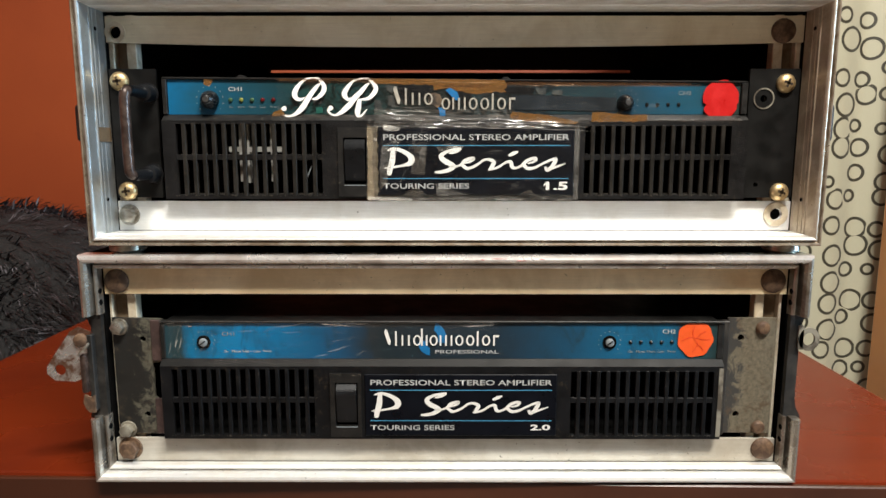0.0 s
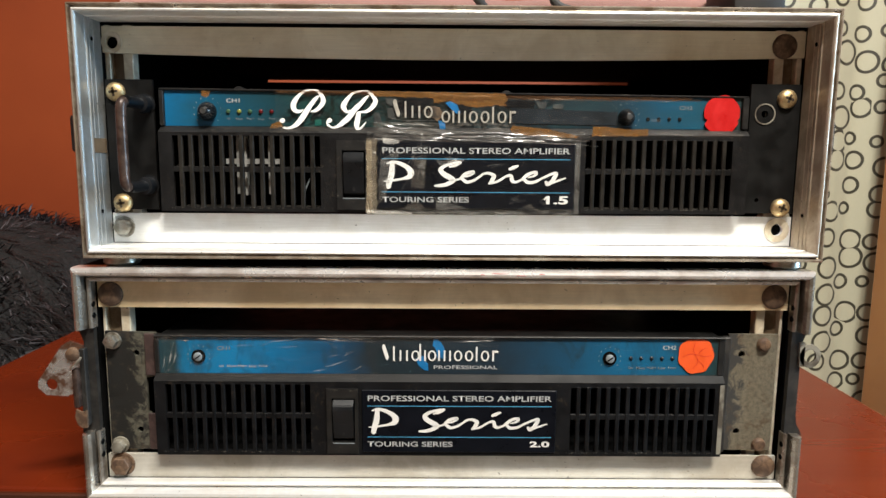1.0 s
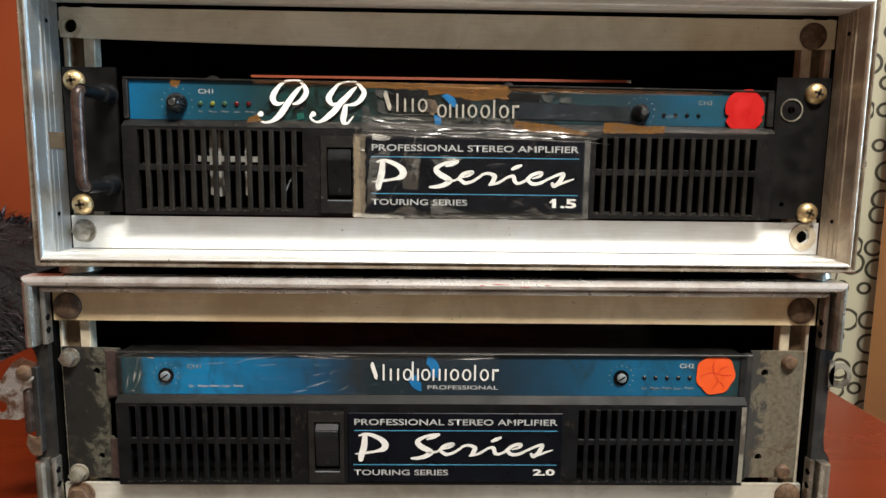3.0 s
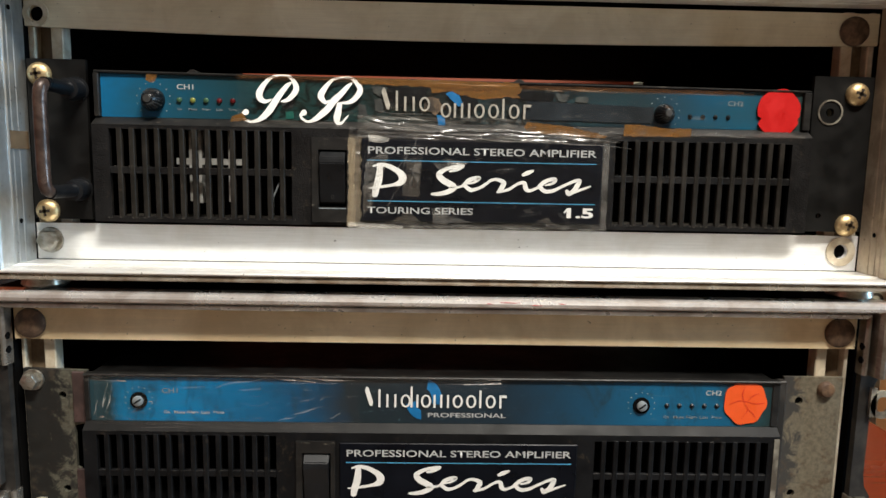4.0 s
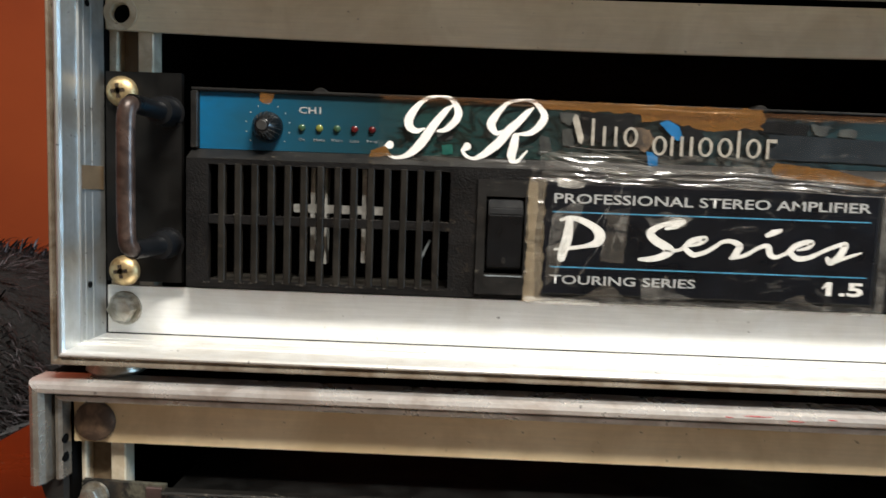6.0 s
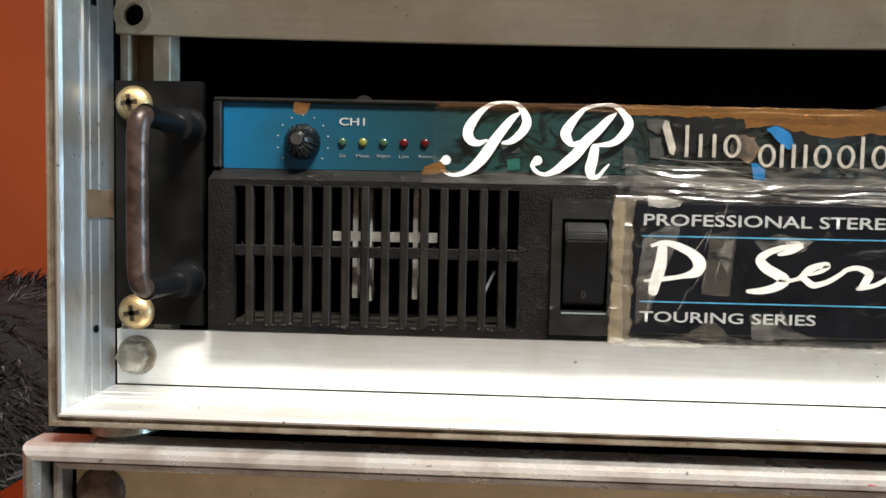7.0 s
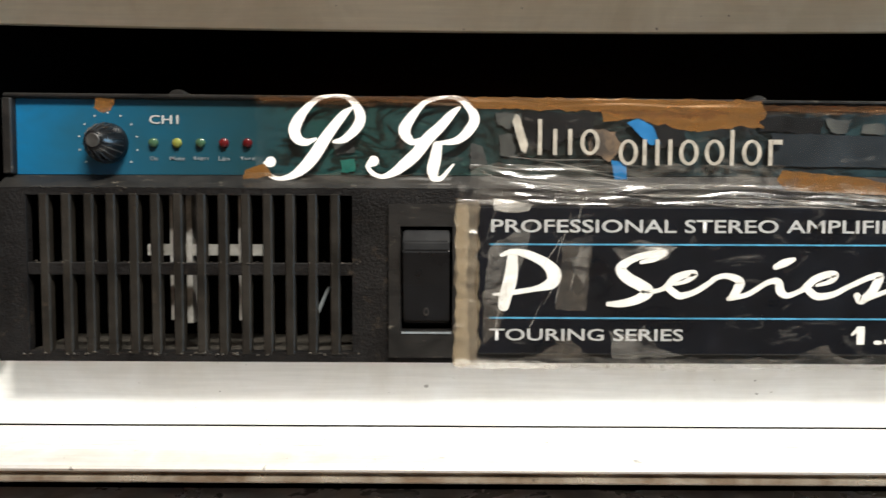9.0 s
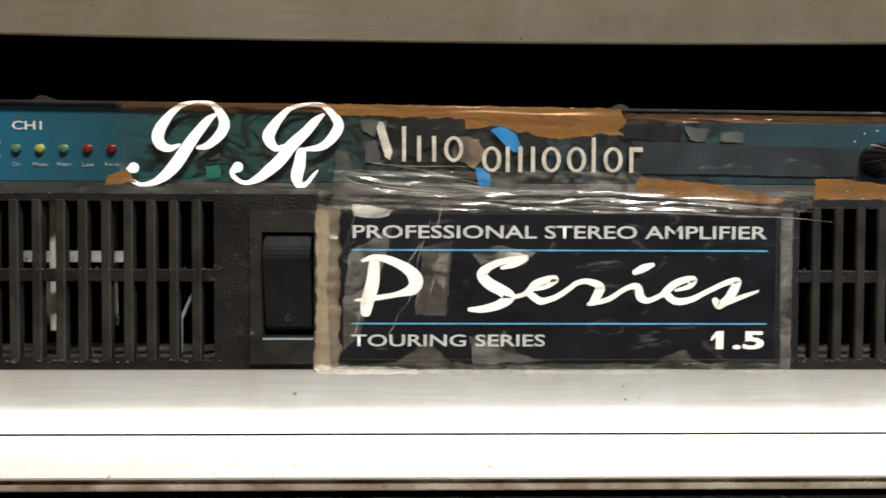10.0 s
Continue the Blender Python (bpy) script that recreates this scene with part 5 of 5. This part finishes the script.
    part("folded_tape", folds(bmesh.new(), -0.1240, 0.0350, 0.2900, 0.2930, -0.0060, 200, 12, 0.0003, 0.0030, 14, 0.02), TAPE_AMBER, amp, "amber tape folded over the top edge")
    part("folded_tape", folds(bmesh.new(), 0.0350, 0.1700, 0.2880, 0.2900, -0.0052, 160, 8, 0.0005, 0.0030, 15, 0.01), TAPE_AMBER, amp, "amber fold along the tape's edge")
    part("folded_tape", folds(bmesh.new(), -0.0600, 0.0870, 0.2055, 0.2090, -0.0118, 150, 14, 0.0009, 0.0024, 17, 0.0), TAPE_FOLD, amp, "tape folded under the name plate")
    for xa, xb, m in ((-0.0610, -0.0565, TAPE_OLD), (-0.0590, -0.0540, TAPE_SMOKE)):
        part("lifted_tape", scrap([(xa, 0.2565), (xb, 0.2560), (xb - 0.0008, 0.2300), (xb + 0.0006, 0.2064), (xa - 0.0004, 0.2060), (xa + 0.0009, 0.2350)], -0.0118 - 0.0001 * (xa > -0.06), 19, 0.0009, 0.00004), m, amp, "yellowed edge of the tape")
    part("lifted_tape", scrap([(0.0832, 0.2560), (0.0870, 0.2555), (0.0868, 0.2075), (0.0835, 0.2080)], -0.0121, 22, 0.0005, 0.00003), TAPE_FAINT, amp, "lifted tape at the plate's edge")
    part("folded_tape", folds(bmesh.new(), 0.0970, 0.2000, 0.2605, 0.2632, -0.0082, 110, 10, 0.0005, 0.0028, 27, 0.02), TAPE_SMOKE, amp, "tape folded over the ledge")
    part("folded_tape", folds(bmesh.new(), -0.1260, -0.0620, 0.2622, 0.2660, -0.0060, 60, 12, 0.0005, 0.0034, 33, 0.05), TAPE_SMOKE, amp, "tape folded over the ledge")
    # facets of film that paint the haze where the tape has lifted
    for corners, m in (
        ([(-0.0505, 0.2430), (-0.0370, 0.2515), (-0.0400, 0.2390), (-0.0470, 0.2230), (-0.0525, 0.2270)], TAPE_FAINT),
        ([(-0.0525, 0.2290), (-0.0440, 0.2330), (-0.0470, 0.2180), (-0.0520, 0.2130)], TAPE_SMOKE),
        ([(-0.0280, 0.2450), (-0.0188, 0.2470), (-0.0205, 0.2240), (-0.0300, 0.2242)], TAPE_SMOKE),
        ([(-0.0260, 0.2400), (-0.0195, 0.2440), (-0.0215, 0.2310)], TAPE_FAINT),
        ([(-0.0125, 0.2428), (-0.0045, 0.2460), (0.0072, 0.2436), (0.0030, 0.2392), (-0.0100, 0.2396)], TAPE_FAINT),
        ([(-0.0080, 0.2420), (-0.0040, 0.2442), (0.0040, 0.2428), (-0.0010, 0.2412)], TAPE_MILKY),
        ([(-0.0135, 0.2176), (-0.0060, 0.2162), (-0.0025, 0.2195), (0.0015, 0.2120), (0.0100, 0.2098), (-0.0120, 0.2088)], TAPE_FAINT),
        ([(-0.0370, 0.2088), (-0.0260, 0.2160), (-0.0190, 0.2090)], TAPE_SMOKE),
        ([(-0.0490, 0.2585), (-0.0370, 0.2565), (-0.0385, 0.2540), (-0.0490, 0.2545)], TAPE_MILKY),
        ([(0.0480, 0.2120), (0.0540, 0.2135), (0.0580, 0.2090), (0.0440, 0.2088)], TAPE_SMOKE),
        ([(-0.0610, 0.2085), (-0.0300, 0.2078), (-0.0290, 0.2060), (-0.0600, 0.2058)], TAPE_MILKY),
        ([(-0.0250, 0.2076), (0.0860, 0.2076), (0.0860, 0.2062), (-0.0250, 0.2062)], TAPE_FAINT),
    ):
        part("lifted_tape", scrap(corners, -0.0122 - 0.00006 * (len(amp.children) % 7), len(amp.children), 0.0007, 0.00003), m, amp, "film facet painting the haze of lifted tape")
    creases(amp, rng, 9, -0.055, -0.015, 0.2640, 0.2715, -0.0076, 0.034, -0.20, 0.0005, TAPE_MILKY, "milky strokes painting glints on the tape's creases")
    creases(amp, rng, 8, -0.030, 0.060, 0.2570, 0.2610, -0.0136, 0.045, 0.02, 0.0006, TAPE_MILKY, "milky strokes painting glints on the tape's creases")
    creases(amp, rng, 10, -0.052, -0.022, 0.2160, 0.2480, -0.0126, 0.014, 1.2, 0.0004, TAPE_MILKY, "milky strokes painting glints on the tape's creases")
    creases(amp, rng, 6, -0.110, 0.020, 0.2880, 0.2905, -0.0068, 0.022, -0.08, 0.0004, TAPE_AMBER, "amber strokes painting highlights on the tape's creases")
    # the strip's upper edge sags a little towards one end, with all the tape on it
    for ob in amp.children:
        if ob.name.split(".")[0] in ("printed_strip", "strip_end", "top_lip", "chassis_lid", "clear_tape", "brown_tape", "folded_tape", "torn_print", "crease_glint", "lid_screw"):
            for v in ob.data.vertices:
                if v.co.z > 0.270:
                    v.co.z = 0.270 + (v.co.z - 0.270) * (1 - (0.0024 + 0.0072 * (v.co.x + 0.2)) / 0.0236)
    return amp


upper_amplifier()


def lower_amplifier():
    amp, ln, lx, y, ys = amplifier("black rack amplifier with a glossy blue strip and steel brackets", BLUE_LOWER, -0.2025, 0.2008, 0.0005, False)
    writing("2.0", 0.0677 + lx, 0.0819 + lx, 0.2138, 0.2182, y, PRINT_WHITE, ln, weight=0.032)
    # worn steel mounting brackets
    lo = [(-0.2396, 0.2062), (-0.2098, 0.2062), (-0.2098, 0.2335), (-0.2118, 0.2345), (-0.2118, 0.2600), (-0.2040, 0.2620), (-0.2035, 0.2935), (-0.2396, 0.2945)]
    part("bracket", plate(bmesh.new(), lo, [circle_points(-0.2180, 0.2785, 0.0022, 14), circle_points(-0.2182, 0.2210, 0.0022, 14)], 0.0020, 0.0042), STEEL_PLATE, amp, "mottled worn steel mounting bracket")
    for za, zb in ((0.2625, 0.2930), (0.2066, 0.2340)):
        part("bracket_tab", boxed(-0.2114, -0.2044, 0.0002, 0.0018, za, zb, bevel=0.0004), TAB_BROWN, amp, "brown-primed tab of the bracket")
    ro = rect(0.2060, 0.2412, 0.2072, 0.2945)
    part("bracket", plate(bmesh.new(), ro, [circle_points(0.2158, 0.2798, 0.0024, 14), circle_points(0.2158, 0.2216, 0.0024, 14)], 0.0020, 0.0042), STEEL_BARE, amp, "grey worn steel mounting bracket")
    for x, z in ((-0.2180, 0.2785), (-0.2182, 0.2210), (0.2158, 0.2798), (0.2158, 0.2216)):
        # added black disc covers the lit rail, as shade inside the hole
        part("bracket_hole_shade", plate(bmesh.new(), circle_points(x, z, 0.0034), [], 0.0043, 0.0046), BLACK_DULL, amp)
    part("bracket_flange", boxed(0.2012, 0.2058, -0.0020, 0.0035, 0.2072, 0.2930, bevel=0.0006), STEEL_DARK, amp)
    for x, z, m, k in ((-0.2342, 0.2877, ZINC, "hex"), (-0.2332, 0.2095, STEEL_PALE, "hex"), (0.2310, 0.2872, RUST, "round"), (0.2325, 0.2118, RUST, "round")):
        bolt("bolt", x, z, 0.0018, 0.0050, k, m, parent=amp, label="bolt fixing the bracket to the rail")
    for x in (-0.1717, 0.1194):
        p = part("control", turned(bmesh.new(), x, 0.2780, [(0.0048, ys - 0.0008), (0.0050, ys)], 22), BLACK_DULL, amp, "round opening of a recessed control", True)
        sh = turned(bmesh.new(), x, 0.2780, [(0.0024, ys - 0.0024), (0.0030, ys - 0.0020), (0.0030, ys - 0.0008)], 16)
        s = part("shaft", sh, PRINT_DIM, p, "slotted control shaft", True)
        cut = boxed(-0.0024, 0.0024, ys - 0.0026, ys - 0.0021, -0.0004, 0.0004)
        bmesh.ops.rotate(cut, verts=cut.verts, cent=(0, 0, 0), matrix=Matrix.Rotation(-0.6, 3, "Y"))
        bmesh.ops.translate(cut, verts=cut.verts, vec=(x, 0, 0.2780))
        part("slot", cut, BLACK_DULL, p)
        dots(amp, x, 0.2780, 0.0078, ys)
    writing("CH1", -0.1585, -0.1495, 0.2825, 0.2855, ys, PRINT_DIM, amp)
    writing("CH2", 0.1570, 0.1665, 0.2845, 0.2875, ys, PRINT_GREY, amp)
    for i, word in enumerate(("On", "Mute", "Sign", "Lim", "Temp")):
        for x0, m in ((-0.1560, PRINT_GREY), (0.1345, PRINT_DIM)):
            x = x0 + 0.0074 * i
            w = 0.0008 * len(word)
            writing(word, x - w, x + w, 0.2702, 0.2720, ys, m, amp)
        part("indicator_lamp", turned(bmesh.new(), 0.1345 + 0.0074 * i, 0.2780, [(0.0006, ys - 0.0009), (0.0015, ys)], 14), BLACK_GLOSS, amp, "small dark indicator lamp", True)
    brand_mark(amp, -0.0432, 0.2755, 0.0865, 0.0125, -0.0042, PRINT_WHITE)
    writing("PROFESSIONAL", -0.0055, 0.0400, 0.2695, 0.2722, ys, PRINT_GREY, amp)
    ora = []
    for i in range(72):
        a = 2 * math.pi * i / 72
        k = 1 + 0.035 * math.cos(7 * a + 0.6) + 0.015 * math.sin(3 * a)
        ora.append((0.1805 + 0.0126 * k * math.cos(a), 0.2805 + 0.0131 * k * math.sin(a)))
    part("sticker", plate(bmesh.new(), ora, [], -0.0042, -0.0036), ORANGE_STICKER, amp, "round orange paper sticker with cracks")
    bm = bmesh.new()
    for pts in ([(-95, 10, 2), (-40, -12, 3), (10, -6, 2), (60, 5, 3), (110, 0, 2)], [(-10, -100, 2), (-22, -50, 3), (-8, -8, 2), (15, 40, 3), (-20, 95, 2)], [(10, -5, 2), (35, -40, 3), (75, -60, 2)], [(15, 40, 2), (45, 60, 3), (60, 85, 2)]):
        stroke(bm, pts, 0.0001, 0.1805, 0.2805, -0.0044)
    part("sticker_crack", bm, RED_STICKER, amp)
    part("worn_edge", boxed(0.1975, 0.2006, -0.0084, -0.0081, 0.2085, 0.2600), STEEL_PALE, amp, "rubbed bare edge of the panel")
    part("clear_tape", sheet(bmesh.new(), -0.1960, -0.0450, 0.2640, 0.2925, -0.0050, 120, 28, 0.0010, 21, 0.0014), TAPE_CLEAR, amp, "creased clear tape over the blue strip", True)
    part("clear_tape", sheet(bmesh.new(), -0.0450, 0.0400, 0.2850, 0.2935, -0.0052, 60, 8, 0.0010, 23, 0.0014), TAPE_CLEAR, amp, "creased clear tape along the top edge", True)
    part("folded_tape", folds(bmesh.new(), -0.2000, 0.0360, 0.2905, 0.2945, -0.0078, 200, 14, 0.0007, 0.0030, 41, 0.02), TAPE_CLEAR, amp, "tape folded over the top edge")
    rng = random.Random(23)
    creases(amp, rng, 5, -0.198, -0.186, 0.2680, 0.2780, -0.0066, 0.016, 1.3, 0.0008, TAPE_MILKY, "pale strokes painting haze and glints on the tape")
    creases(amp, rng, 5, -0.095, -0.060, 0.2660, 0.2860, -0.0066, 0.016, 0.35, 0.0010, TAPE_MILKY, "pale strokes painting haze and glints on the tape")
    creases(amp, rng, 3, -0.165, -0.110, 0.2680, 0.2870, -0.0066, 0.026, 0.12, 0.0010, TAPE_MILKY, "pale strokes painting haze and glints on the tape")
    part("folded_tape", folds(bmesh.new(), -0.1700, -0.0600, 0.2618, 0.2660, -0.0068, 100, 14, 0.0006, 0.0030, 52, 0.05), TAPE_CLEAR, amp, "tape folded over the ledge")
    return amp


OFFSET = Vector((-0.0080, -0.0150, -0.1733))
lower_amplifier()
OFFSET = Vector((0, 0, 0))


# ---- on top of the upper case ----
def cable_coil():
    bm = tube(bmesh.new(), curve_through([(0.020, -0.004, 0.3456), (0.010, -0.008, 0.358), (0.014, 0.004, 0.372), (0.045, 0.012, 0.380), (0.064, 0.002, 0.368), (0.072, -0.006, 0.3460), (0.13, 0.010, 0.3458), (0.195, 0.015, 0.350)], 8), 0.0030, 10)
    ob = part("cable", bm, RUBBER, None, "", True)
    tagged(ob, "black cable looped on top of the upper case", "cable")
    bm = boxed(0.186, 0.222, -0.012, 0.04, 0.3425, 0.368, bevel=0.004, segments=2)
    tagged(part("power_adapter", bm, RUBBER, None, "", True), "small black plastic adapter block on the case", "adapter")


def folded_cloth():
    bm = bmesh.new()
    nx, ny = 60, 24
    grid = []
    for j in range(ny + 1):
        v = j / ny
        row = []
        for i in range(nx + 1):
            x = -0.249 + 0.468 * i / nx
            a = v * math.pi
            y = 0.175 - 0.135 * math.copysign(abs(math.cos(a)) ** 0.35, math.cos(a))
            z = 0.3428 + 0.026 * math.sin(a) ** 0.4 * (1 + 0.25 * noise.noise(Vector((x * 14, v * 5, 2))))
            row.append(bm.verts.new((x, y, z)))
        grid.append(row)
    for j in range(ny):
        for i in range(nx):
            bm.faces.new((grid[j][i], grid[j][i + 1], grid[j + 1][i + 1], grid[j + 1][i]))
    for side in (0, nx):
        bm.faces.new([row[side] for row in grid])
    bm.faces.new(grid[0] + grid[-1][::-1])
    tagged(part("folded_cloth", bm, CLOTH_PINK, None, "", True), "pale pink cloth folded flat on the upper case", "cloth")


folded_cloth()
cable_coil()
